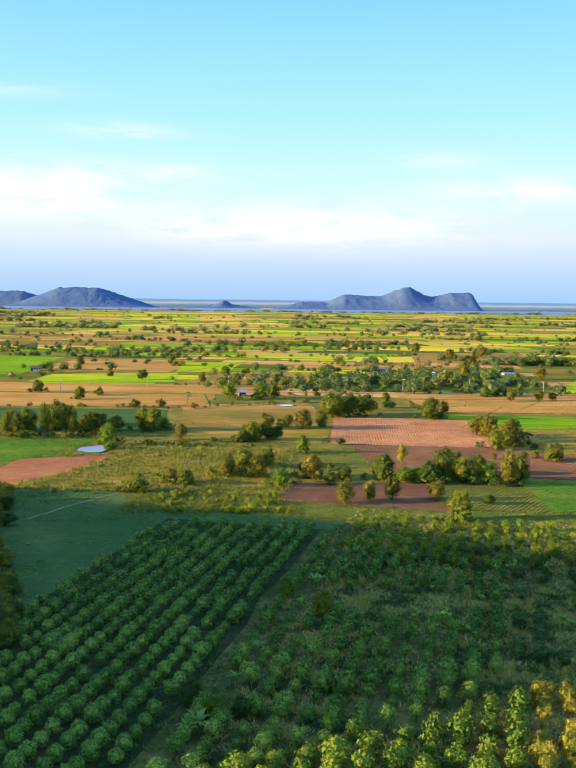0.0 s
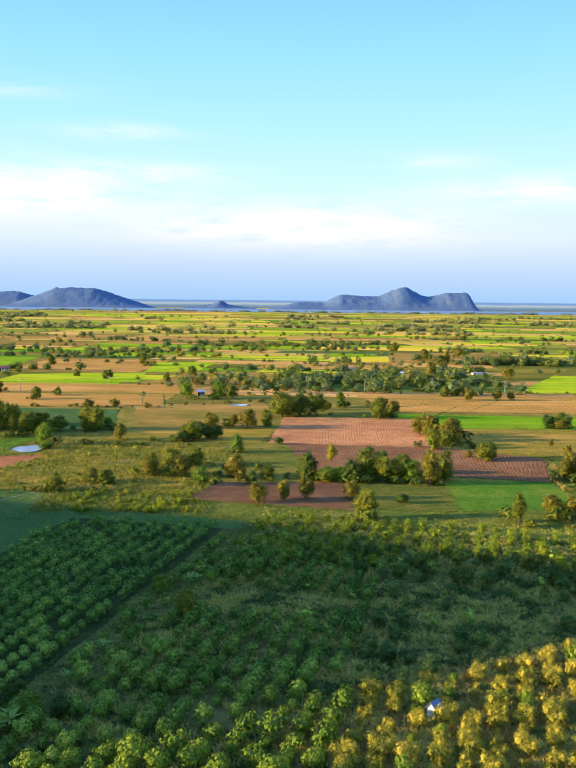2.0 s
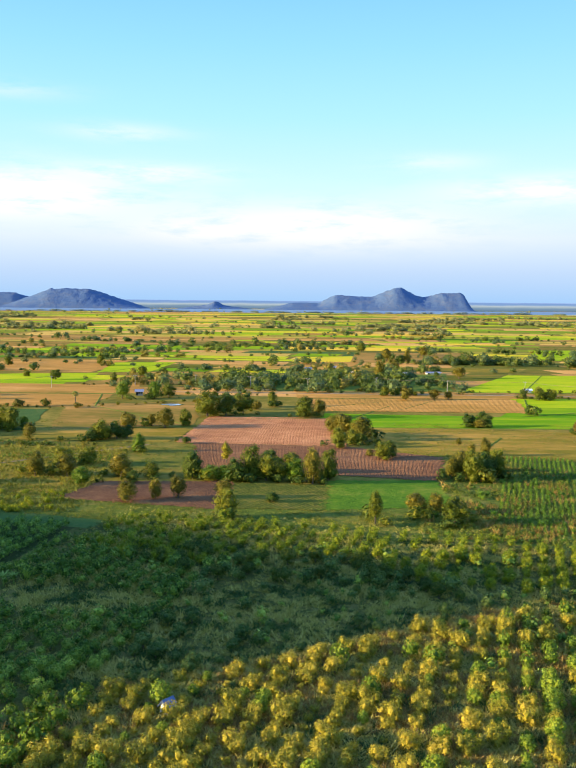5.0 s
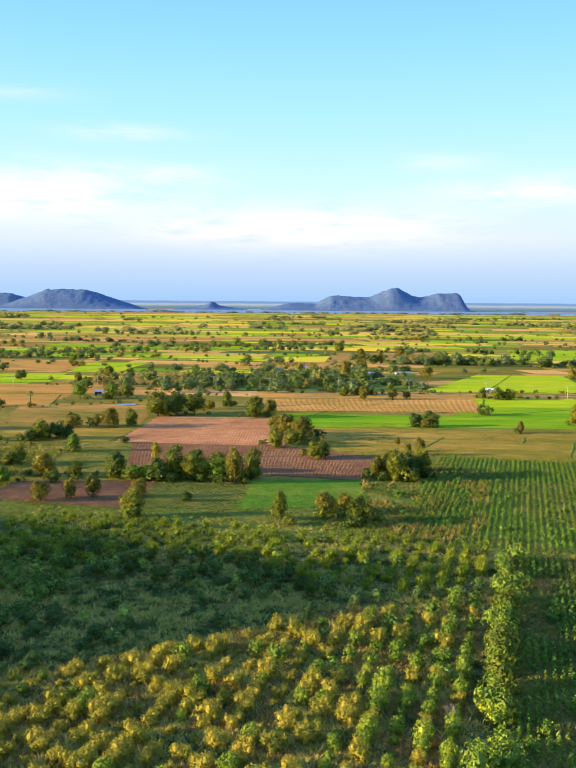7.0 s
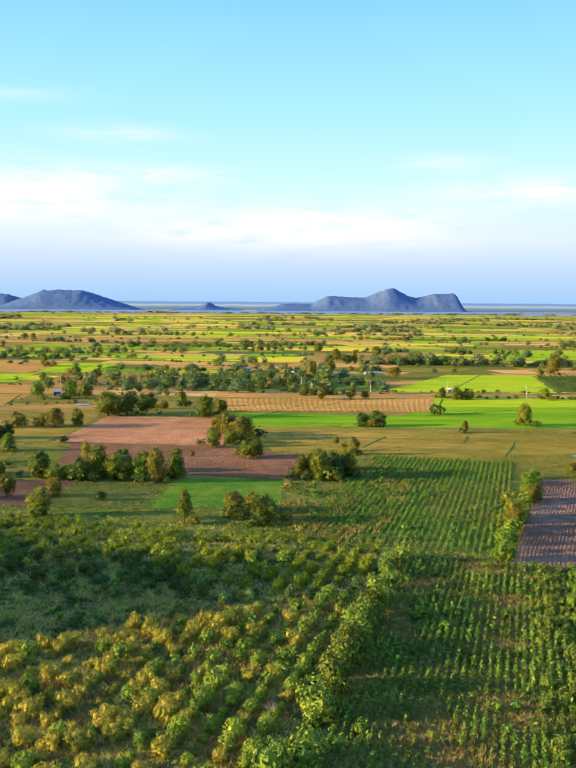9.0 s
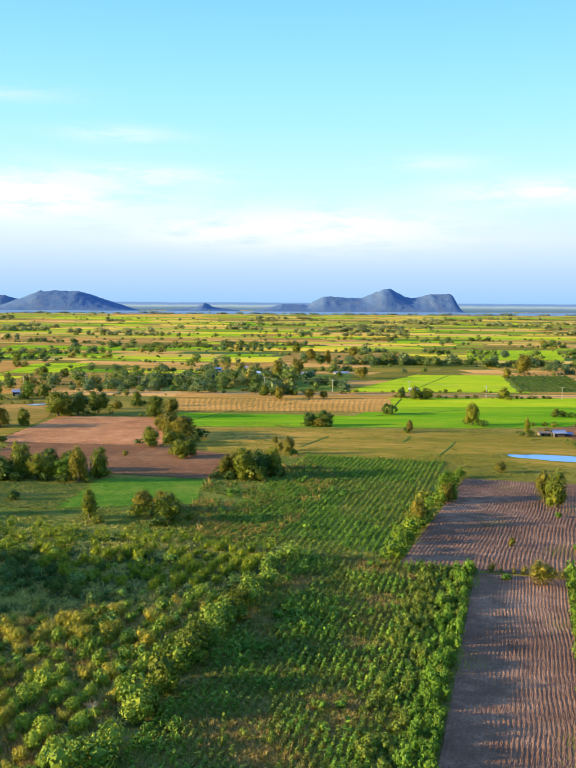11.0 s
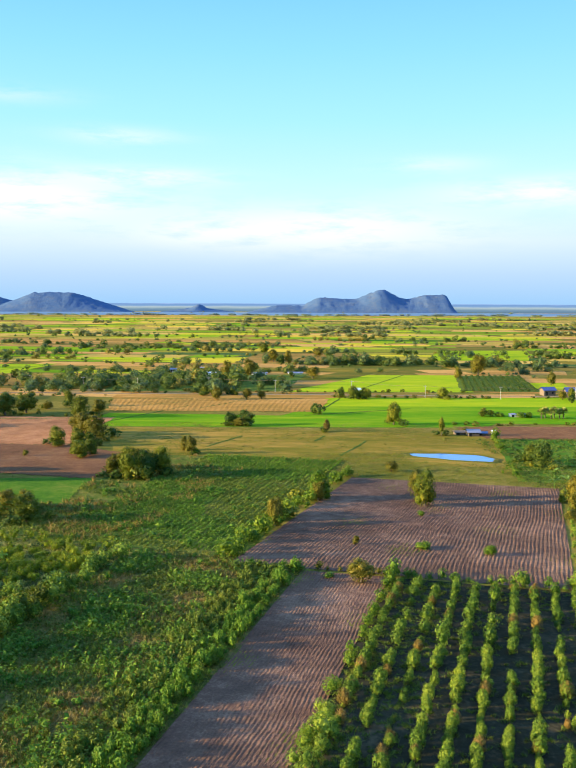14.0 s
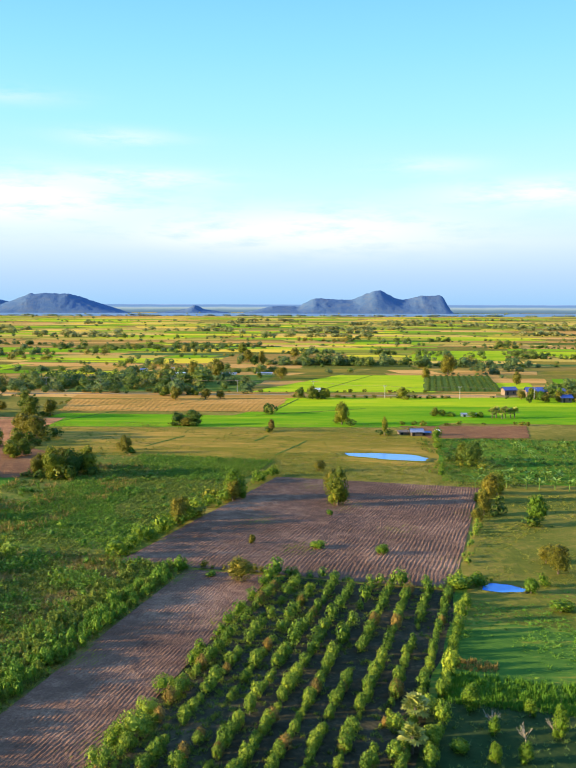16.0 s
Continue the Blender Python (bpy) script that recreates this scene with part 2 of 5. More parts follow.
    "banana": leafy("banana_leaves", (0.07, 0.135, 0.020), (0.17, 0.265, 0.05), (0.35, 0.42, 0.12)),
    # the blue of distance haze is painted into both woodland colours
    "hazed_hill_wood": earth("hazed_hill_woodland", [(0.0, (0.050, 0.100, 0.210)), (0.5, (0.075, 0.128, 0.220)), (1.0, (0.125, 0.150, 0.190))], 0.012, 0.07, 0.4, deep=8),
    "hazed_far_wood": earth("hazed_far_woodland", [(0.0, (0.10, 0.18, 0.28)), (0.5, (0.15, 0.24, 0.33)), (1.0, (0.26, 0.33, 0.34))], 0.004, 0.03, 0.2),
    "shading_hill": earth("hill_scrub", [(0.0, (0.03, 0.05, 0.02)), (0.5, (0.06, 0.08, 0.03)), (1.0, (0.12, 0.11, 0.05))], 0.02, 0.2, 0.6),
    "bark": plain("bark", (0.11, 0.085, 0.065), 0.9, vary=0.4),
    "pale_bark": plain("pale_bark", (0.30, 0.25, 0.19), 0.9, vary=0.3),
    "white_wall": plain("white_render", (0.72, 0.70, 0.66), 0.8),
    "grey_roof": plain("weathered_sheet_roof", (0.24, 0.25, 0.31), 0.5, 0.2, 0.25),
    "slate_roof": plain("dark_sheet_roof", (0.10, 0.14, 0.24), 0.5, 0.2, 0.3),
    "white_roof": plain("pale_sheet_roof", (0.70, 0.73, 0.78), 0.4, 0.2, 0.15),
    "blue_roof": plain("blue_sheet_roof", (0.045, 0.075, 0.24), 0.5, 0.1, 0.2),
    "red_roof": plain("red_tile_roof", (0.22, 0.075, 0.06), 0.7, 0.0, 0.3),
    "wood": plain("grey_timber", (0.16, 0.12, 0.09), 0.85, vary=0.3),
    "concrete": plain("pale_concrete", (0.36, 0.34, 0.30), 0.8, vary=0.2),
    "dark_gap": plain("shaded_opening_panel", (0.02, 0.02, 0.022), 0.6),
}


def pond_water(name, tint):
    m, n, b = make(name, 0.10, 0.28)
    pos = n.add("ShaderNodeNewGeometry").outputs["Position"]
    b.inputs["Base Color"].default_value = (*tint, 1)
    bp = n.add("ShaderNodeBump", {"Strength": 0.22, "Distance": 0.05, "Height": n.noise(pos, 2.5, 3.0)})
    n.t.links.new(bp.outputs[0], b.inputs["Normal"])
    return m


# tints put sky reflection into the base colour: blue here, cloud-pale for the next
MAT["water"] = pond_water("pond_water", (0.05, 0.19, 0.55))
MAT["pale_water"] = pond_water("cloud_pale_water", (0.30, 0.40, 0.52))


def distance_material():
    """The far plain below the sky, glowing by itself, haze painted in: pale paddies, a dark wood belt and a blue rim.
    """
    m, n, b = make("glowing_far_plain", 1.0, 0.0)
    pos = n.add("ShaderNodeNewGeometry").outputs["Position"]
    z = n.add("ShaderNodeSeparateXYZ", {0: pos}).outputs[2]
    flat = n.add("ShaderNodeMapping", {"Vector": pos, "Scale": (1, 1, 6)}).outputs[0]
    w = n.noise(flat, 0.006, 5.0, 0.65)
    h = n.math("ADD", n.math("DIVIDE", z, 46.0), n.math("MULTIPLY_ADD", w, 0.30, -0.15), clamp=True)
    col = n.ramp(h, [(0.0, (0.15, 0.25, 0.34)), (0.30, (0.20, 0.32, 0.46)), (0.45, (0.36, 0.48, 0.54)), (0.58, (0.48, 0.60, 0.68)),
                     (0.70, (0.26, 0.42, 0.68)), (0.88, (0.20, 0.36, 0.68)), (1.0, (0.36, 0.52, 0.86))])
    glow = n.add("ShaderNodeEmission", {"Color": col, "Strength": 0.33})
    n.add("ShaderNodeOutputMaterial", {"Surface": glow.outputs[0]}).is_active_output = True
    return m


MAT["glowing_far_plain"] = distance_material()


# ---- building helpers ----
RNG = np.random.default_rng(7)
TURN_V = radians(15)
CV, SV = math.cos(TURN_V), math.sin(TURN_V)


def plot(u, v, turn=TURN_V):
    """From the farm plots' own axes (across the rows, along the rows) to the world."""
    return u * math.cos(turn) + v * math.sin(turn), -u * math.sin(turn) + v * math.cos(turn)


def mesh_object(name, verts, faces, materials, parent=None, slots=None, smooth=False):
    me = bpy.data.meshes.new(name)
    verts, faces = np.asarray(verts, np.float32), np.asarray(faces, np.int32)
    me.vertices.add(len(verts))
    me.vertices.foreach_set("co", verts.ravel())
    k = faces.shape[1]
    me.loops.add(faces.size)
    me.loops.foreach_set("vertex_index", faces.ravel())
    me.polygons.add(len(faces))
    me.polygons.foreach_set("loop_start", np.arange(0, faces.size, k, dtype=np.int32))
    if slots is not None:
        me.polygons.foreach_set("material_index", np.asarray(slots, np.int32))
    me.polygons.foreach_set("use_smooth", np.full(len(faces), smooth))
    for m in materials if isinstance(materials, (list, tuple)) else [materials]:
        me.materials.append(m)
    me.update(calc_edges=True)
    me.validate()
    ob = new(name, me)
    ob.parent = parent
    return ob


def part(name, bm, material, parent, label=""):
    me = bpy.data.meshes.new(name)
    bm.to_mesh(me)
    bm.free()
    me.materials.append(material)
    ob = new(name, me)
    ob.parent = parent
    if label:
        ob["label"] = label
    return ob


def box(bm, x0, x1, y0, y1, z0, z1, bevel=0.0):
    vs = [bm.verts.new(p) for p in ((x0, y0, z0), (x1, y0, z0), (x1, y1, z0), (x0, y1, z0), (x0, y0, z1), (x1, y0, z1), (x1, y1, z1), (x0, y1, z1))]
    fs = [bm.faces.new([vs[i] for i in f]) for f in ((0, 3, 2, 1), (4, 5, 6, 7), (0, 1, 5, 4), (1, 2, 6, 5), (2, 3, 7, 6), (3, 0, 4, 7))]
    if bevel:
        bmesh.ops.bevel(bm, geom=list({e for f in fs for e in f.edges}), offset=bevel, segments=1, affect="EDGES")
    return bm


def tube(bm, a, b, ra, rb, sides=6):
    a, b = Vector(a), Vector(b)
    q = (b - a).to_track_quat("Z", "Y")
    rings = []
    for p, r in ((a, ra), (b, rb)):
        rings.append([bm.verts.new(p + q @ Vector((r * math.cos(k * math.tau / sides), r * math.sin(k * math.tau / sides), 0))) for k in range(sides)])
    for k in range(sides):
        bm.faces.new((rings[0][k], rings[0][(k + 1) % sides], rings[1][(k + 1) % sides], rings[1][k]))
    bm.faces.new(rings[1])


def ball():
    bm = bmesh.new()
    bmesh.ops.create_icosphere(bm, subdivisions=1, radius=1)
    v = np.array([p.co[:] for p in bm.verts])
    f = np.array([[p.index for p in q.verts] for q in bm.faces])
    bm.free()
    return v, f


BALL_V, BALL_F = ball()


def leaves(points, normals, size, rng, slim=0.55, mess=0.38):
    """A pointed, slightly folded leaf card at every point, as triangles."""
    n = len(points)
    r = rng.normal(size=(n, 3))
    nn = normals + mess * r
    nn /= np.linalg.norm(nn, axis=1)[:, None]
    a = np.cross(nn, rng.normal(size=(n, 3)))
    a /= np.linalg.norm(a, axis=1)[:, None] + 1e-9
    b = np.cross(nn, a)
    s = size * rng.uniform(0.6, 1.35, (n, 1))
    p = np.stack([points - a * s, points - b * s * slim + nn * s * 0.12, points + a * s, points + b * s * slim + nn * s * 0.12], 1).reshape(-1, 3)
    i = np.arange(n)[:, None] * 4
    return p, np.concatenate([i + [0, 1, 2], i + [0, 2, 3]])


def crown(lobes, count, size, rng, core=0.80, slim=0.55, fuzz=1.08, cores=99, mess=0.38):
    """Leaf cards over overlapping lobes (x, y, z, rx, ry, rz), with a lumpy shaded core."""
    L = np.array(lobes, float)
    w = (L[:, 3] * L[:, 4]) ** 0.5 * L[:, 5] ** 0.5
    pick = rng.choice(len(L), count * 2, p=w ** 2 / np.sum(w ** 2))
    d = rng.normal(size=(count * 2, 3))
    d[:, 2] += 0.25
    d /= np.linalg.norm(d, axis=1)[:, None]
    radius = rng.uniform(0.78, fuzz, (count * 2, 1))
    p = L[pick, :3] + d * L[pick, 3:] * radius
    inside = np.zeros(len(p), bool)
    for k, l in enumerate(L):
        q = (p - l[:3]) / l[3:]
        inside |= (np.sum(q * q, 1) < 0.62) & (pick != k)
    p, d = p[~inside][:count], d[~inside][:count]
    v, f = leaves(p, d, size, rng, slim, mess)
    vs, fs, off = [v], [f], len(v)
    for l in L[:cores]:
        k = BALL_V * (1 + 0.10 * np.clip(rng.normal(size=(len(BALL_V), 1)), -1.5, 1.0)) * core * l[3:] + l[:3]
        vs.append(k)
        fs.append(BALL_F + off)
        off += len(k)
    return np.concatenate(vs), np.concatenate(fs)


def scatter(templates, places):
    """Many turned and scaled copies of template meshes in one array. places: x, y, z, turn, width, height, which."""
    P = np.asarray(places, float)
    vs, fs, off = [], [], 0
    for k, (tv, tf) in enumerate(templates):
        q = P[P[:, 6].astype(int) == k]
        if not len(q):
            continue
        c, s = np.cos(q[:, 3])[:, None], np.sin(q[:, 3])[:, None]
        x = (tv[:, 0] * c - tv[:, 1] * s) * q[:, 4:5] + q[:, 0:1]
        y = (tv[:, 0] * s + tv[:, 1] * c) * q[:, 4:5] + q[:, 1:2]
        z = tv[:, 2][None] * q[:, 5:6] + q[:, 2:3]
        v = np.stack([x, y, z], 2).reshape(-1, 3)
        f = (tf[None] + (np.arange(len(q)) * len(tv))[:, None, None]).reshape(-1, tf.shape[1]) + off
        vs.append(v)
        fs.append(f)
        off += len(v)
    return np.concatenate(vs), np.concatenate(fs)


def places(xy, width, height, kinds, rng, z=0.0, spread=0.25):
    n = len(xy)
    sc = np.clip(rng.normal(1, spread, n), 0.35, 2.0)
    return np.column_stack([xy, np.full(n, z), rng.uniform(0, math.tau, n), width * sc, height * sc * rng.uniform(0.85, 1.15, n), rng.integers(0, kinds, n)])


def ahead(xy):
    """Plants are set out from the farm lane on; behind it the ground is bare."""
    return xy[xy[:, 1] > 72]


def grid_spots(u0, u1, v0, v1, du, dv, rng, jitter=0.15, keep=1.0, turn=TURN_V):
    u, v = np.meshgrid(np.arange(u0, u1 + 1e-6, du), np.arange(v0, v1 + 1e-6, dv), indexing="ij")
    u, v = u.ravel(), v.ravel()
    u, v = u + rng.normal(0, jitter * du, len(u)), v + rng.normal(0, jitter * dv, len(v))
    m = rng.random(len(u)) < keep
    return ahead(np.column_stack(plot(u[m], v[m], turn)))


def random_spots(u0, u1, v0, v1, n, rng):
    return ahead(np.column_stack(plot(rng.uniform(u0, u1, n), rng.uniform(v0, v1, n))))


def lump(x, y, scale):
    return noise.noise(Vector((x / scale, y / scale, 0.0)))


# ---- ground ----
def ground():
    far = 4960.0
    ring = [(80 + far * math.cos(a), far * math.sin(a), 0.0) for a in np.linspace(0, math.tau, 97)[:-1]]
    bm = bmesh.new()
    bm.faces.new([bm.verts.new(p) for p in ring])
    bmesh.ops.triangulate(bm, faces=bm.faces[:])
    tagged(part("ground", bm, MAT["meadow"], None), "flat olive grassland that reaches the horizon", "ground", kind="structure")
    n = 96
    a = np.linspace(0, math.tau, n + 1)[:-1]
    top = 46.0
    v = np.concatenate([np.column_stack([80 + 4940 * np.cos(a), 4940 * np.sin(a), np.full(n, z)]) for z in (-1.0, top)])
    i = np.arange(n)
    j = (i + 1) % n
    tagged(mesh_object("backdrop", v, np.column_stack([i, j, j + n, i + n]), MAT["glowing_far_plain"]),
           "glowing backdrop of a hazy blue distant plain", "backdrop", kind="structure")


ground()
LEVEL = [0.015]


def field(name, corners, material, label, rise=None, fine=0):
    """A flat plot of land between four corners, each a little above the last laid one."""
    LEVEL[0] += 0.002
    z = LEVEL[0] if rise is None else rise
    n = 12
    s = np.linspace(0, 1, n + 1)
    c = np.array(corners, float)
    p = []
    for b in s:
        for a in s:
            q = (c[0] * (1 - a) + c[1] * a) * (1 - b) + (c[3] * (1 - a) + c[2] * a) * b
            p.append(q)
    p = np.array(p)
    edge = np.array([(i in (0, n) or j in (0, n)) for j in range(n + 1) for i in range(n + 1)])
    reach = max(np.linalg.norm(c[0] - c[1]), np.linalg.norm(c[1] - c[2]))
    for k in range(len(p)):
        if edge[k]:
            p[k] += np.array([lump(p[k][0], p[k][1], 11), lump(p[k][1] + 50, p[k][0], 11)]) * min(1.6, reach * 0.02)
    v = np.column_stack([p, np.full(len(p), z)])
    i = np.array([r * (n + 1) + q for r in range(n) for q in range(n)])
    f = np.column_stack([i, i + 1, i + n + 2, i + n + 1])
    return tagged(mesh_object(name, v, f, material), label, "field", kind="structure")


def uv_field(name, u0, u1, v0, v1, material, label, turn=TURN_V):
    return field(name, [plot(u0, v0, turn), plot(u1, v0, turn), plot(u1, v1, turn), plot(u0, v1, turn)], material, label)


WET = ((-58.5, 266, 7, 9), (188, 255.5, 16, 10), (190.6, 135.5, 5, 4), (-1, 383, 6, 5))
BARE = [np.array([(-80, 200), (-60, 226), (-50, 256), (-76, 248)], float)]


def off_bare(xy):
    """Leaves out the spots that lie on bare tilled land."""
    keep = np.ones(len(xy), bool)
    for c in BARE:
        side = [np.cross(c[(k + 1) % 4] - c[k], xy - c[k]) for k in range(4)]
        keep &= ~(np.all(np.array(side) > 0, 0) | np.all(np.array(side) < 0, 0))
    for x, y, rx, ry in WET:
        keep &= np.hypot((xy[:, 0] - x) / rx, (xy[:, 1] - y) / ry) > 1
    return xy[keep]


def furrowed(name, u0, u1, v0, v1, pitch, height, du, dv, material, label, z=0.05, wave=0.4, lean=0.0):
    """Tilled land: soil ridges along the rows, broken by clods."""
    BARE.append(np.array([plot(u0, v0), plot(u1, v0), plot(u1, v1), plot(u0 + lean, v1)]))
    nu, nv = int((u1 - u0) / du), int((v1 - v0) / dv)
    u, v = np.meshgrid(np.linspace(u0, u1, nu + 1), np.linspace(v0, v1, nv + 1), indexing="ij")
    rng = np.random.default_rng(int(u0 * 7 + v0) % 1000 + 3)

    def rough(waves, lo, hi):
        out = np.zeros(u.shape)
        for _ in range(waves):
            a, w = rng.uniform(0, math.tau), math.tau / rng.uniform(lo, hi)
            out += np.sin((u * math.cos(a) + v * math.sin(a)) * w + rng.uniform(0, math.tau))
        return out / waves ** 0.5

    bend = wave * np.sin(v / 17 + u0) + 0.15 * np.sin(v / 4.1) + 0.06 * pitch / 0.6 * rough(10, 1.6, 9.0)
    h = height * (0.5 + 0.5 * np.sin((u + bend) * math.tau / pitch)) ** 0.8
    h = h * np.clip(0.75 + 0.30 * rough(8, 2.0, 12.0) + 0.34 * rough(10, 0.9, 2.6), 0.1, 1.7) + rng.normal(0, height * 0.28, u.shape) + 0.06 * np.sin(u * 0.21) * np.sin(v * 0.17)
    u = u + lean * (u1 - u) / (u1 - u0) * (v - v0) / (v1 - v0)
    x, y = u * CV + v * SV, -u * SV + v * CV
    verts = np.column_stack([x.ravel(), y.ravel(), (h + z).ravel()])
    i = (np.arange(nu)[:, None] * (nv + 1) + np.arange(nv)[None]).ravel()
    f = np.column_stack([i, i + nv + 1, i + nv + 2, i + 1])
    return tagged(mesh_object(name, verts, f, material, smooth=False), label, "field", kind="structure")


def tilled_quad(name, corners, pitch, height, material, label, z=0.09, ridge=None):
    """Ridged land between four corners; the ridges run from the first edge to the opposite one."""
    c = np.array(corners, float)
    BARE.append(c)
    wide, long = np.linalg.norm(c[1] - c[0]), np.linalg.norm(c[3] - c[0])
    if ridge is not None:
        long = max(long, np.linalg.norm(c[2] - c[1]))
    nu, nv = int(wide / pitch * 4), int(long / (1.5 if ridge is None else pitch * 0.3))
    a, b = np.meshgrid(np.linspace(0, 1, nu + 1), np.linspace(0, 1, nv + 1), indexing="ij")
    rng = np.random.default_rng(int(abs(c[0, 0]) * 3 + 1))
    p = (c[0] * (1 - a)[..., None] + c[1] * a[..., None]) * (1 - b)[..., None] + (c[3] * (1 - a)[..., None] + c[2] * a[..., None]) * b[..., None]
    u = a * wide + 0.5 * np.sin(b * long / 13)
    if ridge is not None:
        u = p[..., 0] * math.sin(ridge) - p[..., 1] * math.cos(ridge)
    for _ in range(7):
        d, w = rng.uniform(0, math.tau), math.tau / rng.uniform(3, 16)
        u = u + 0.045 * pitch * np.sin((a * wide * math.cos(d) + b * long * math.sin(d)) * w + rng.uniform(0, 6))
    height *= 0.8
    h = z + height * np.sin(u * math.tau / pitch) * (0.8 + 0.2 * np.sin(u * 0.31 + 3 * np.sin(b * 5)) ** 2) + rng.normal(0, height * 0.6, a.shape) + height
    edge = (a < 0.01) | (a > 0.99) | (b < 0.01) | (b > 0.99)
    p = p + edge[..., None] * rng.normal(0, 0.5, p.shape)
    v = np.column_stack([p[..., 0].ravel(), p[..., 1].ravel(), h.ravel()])
    i = (np.arange(nu)[:, None] * (nv + 1) + np.arange(nv)[None]).ravel()
    return tagged(mesh_object(name, v, np.column_stack([i, i + nv + 1, i + nv + 2, i + 1]), material), label, "field", kind="structure")


# farm plots below the flight line
LEFT, MANGO_TURN = radians(10.5), radians(13.4)
uv_field("pasture_field", -110, -54.2, 40, 209, MAT["pasture"], "shaded green pasture beside the mango orchard", LEFT)
uv_field("scrub_ground", -34.6, 66, 40, 180, MAT["scrub"], "rough grassy ground with scattered young trees", MANGO_TURN)
uv_field("orchard_ground", -66.3, -33.6, 40, 172, MAT["shaded_orchard_floor"], "weedy ground under the mango rows, darkened for their shade", MANGO_TURN)
uv_field("pasture_field", -66, -30, 171, 192, MAT["pasture"], "green grass beyond the mango rows", MANGO_TURN)
# dry grass tone, also warmed for the sunlit side of the shade's edge
field("dry_ground", [plot(2, 55), plot(66, 55), plot(66, 160), plot(2, 102)], MAT["dry_ground"], "dry grassy ground under the golden bushes")
uv_field("crop_ground", 65.5, 98, 40, 182, MAT["crop_soil"], "weedy ground of the leafy crop strip")
uv_field("crop_ground", 29, 85, 182, 281, MAT["weed_ground"], "green ground of the leafy crop field")
furrowed("tilled_strip", 97.6, 112.2, 60, 177.5, 0.52, 0.055, 0.09, 0.42, MAT["furrow"], "bare ploughed strip with long soil ridges")
furrowed("tilled_field", 84.6, 141.5, 178.6, 258, 0.74, 0.080, 0.12, 0.55, MAT["furrow"], "wide ploughed brown field with soil ridges", wave=0.9, lean=6.0)
uv_field("orchard_soil", 111.8, 143.4, 40, 178, MAT["dark_shaded_soil"], "dark bare soil, blacker for shade between the orchard rows")
uv_field("sapling_ground", 142.0, 195, 40, 140, MAT["shaded_sapling_floor"], "ground with a row of saplings, darkened for shade")
uv_field("lawn_field", 142.0, 195, 139, 181, MAT["short_grass"], "bright green grass field beside the orchard")
uv_field("fallow_field", 143.5, 200, 166, 250, MAT["olive_meadow"], "olive fallow field with scattered trees")
field("meadow_field", [(84, 262), (215, 236), (212, 300), (75, 322)], MAT["fallow"], "brownish grazing meadow round the pond")
field("banana_field", [(196, 222), (268, 205), (275, 285), (207, 292)], MAT["lawn"], "green weedy banana plot")
field("weed_field", [(-34, 196), (72, 158), (92, 196), (-20, 207)], MAT["weed_ground"], "weedy green field edge beyond the young trees")
tilled_quad("tilled_field", [(204, 293), (237.5, 293), (244, 322), (198, 321)], 1.2, 0.02, MAT["maroon_soil"], "bare reddish field by the farm sheds")
field("rice_field", [(128, 338), (270, 326), (292, 386), (150, 384)], MAT["rice_green"], "vivid green rice behind the bund")
field("rice_field", [(150, 384), (292, 386), (300, 424), (156, 420)], MAT["rice_lime"], "yellow-green rice behind the bright field")
field("rice_field", [(60, 318), (208, 318), (226, 344), (64, 358)], MAT["rice_green"], "vivid green rice field")
field("rice_field", [(136, 446), (232, 448), (246, 556), (188, 556)], MAT["rice_lime"], "large yellow-green rice field")
field("orchard_ground", [(226, 452), (268, 452), (282, 552), (242, 552)], MAT["bund"], "green ground of a far plantation")
tilled_quad("stubble_field", [(62, 366), (150, 364), (157, 414), (56, 412)], 2.2, 0.045, MAT["stubble"], "harvested tan field with rows of straw")
field("stubble_field", [(54, 416), (160, 418), (164, 446), (54, 446)], MAT["stubble"], "brown harvested field")
field("grass_field", [(-2, 238), (27, 234), (20, 283), (0, 280)], MAT["olive_meadow"], "olive grass strip beside the maroon field")
tilled_quad("tilled_field", [(14, 281), (68, 276), (70, 343), (19, 345)], 1.0, 0.036, MAT["pink_soil"], "pale pinkish tilled field")
tilled_quad("tilled_field", [(26, 237.4), (66, 229), (68, 275.6), (20, 280.2)], 0.9, 0.03, MAT["maroon_soil"], "maroon freshly tilled field")
tilled_quad("tilled_field", [(66, 229), (88, 223), (96, 257), (68, 275.6)], 0.9, 0.03, MAT["maroon_soil"], "maroon tilled corner beside the thicket")
tilled_quad("tilled_field", [(-3, 200), (36, 190), (36, 220), (3, 219)], 1.0, 0.06, MAT["maroon_soil"], "maroon tilled patch beside the trees", ridge=radians(58))
tilled_quad("grass_field", [(57, 190), (88, 195), (88, 224), (60, 222)], 1.9, 0.03, MAT["lawn"], "bright green grass patch with faint ridges", ridge=radians(38))
tilled_quad("grass_field", [(34, 192), (58, 190), (60, 216), (36, 219)], 1.0, 0.06, MAT["olive_meadow"], "olive ribbed field", ridge=radians(58))
field("young_crop_field", [(-70, 210), (-6, 206), (2, 272), (-48, 274)], MAT["fallow"], "olive field of young bushes")
field("red_field", [(-80, 200), (-60, 226), (-50, 256), (-76, 248)], MAT["red_soil"], "bare red earth beside the small pond")
field("grass_field", [(-100, 228), (-64, 256), (-62, 288), (-120, 290)], MAT["lawn"], "green grass behind the red earth")
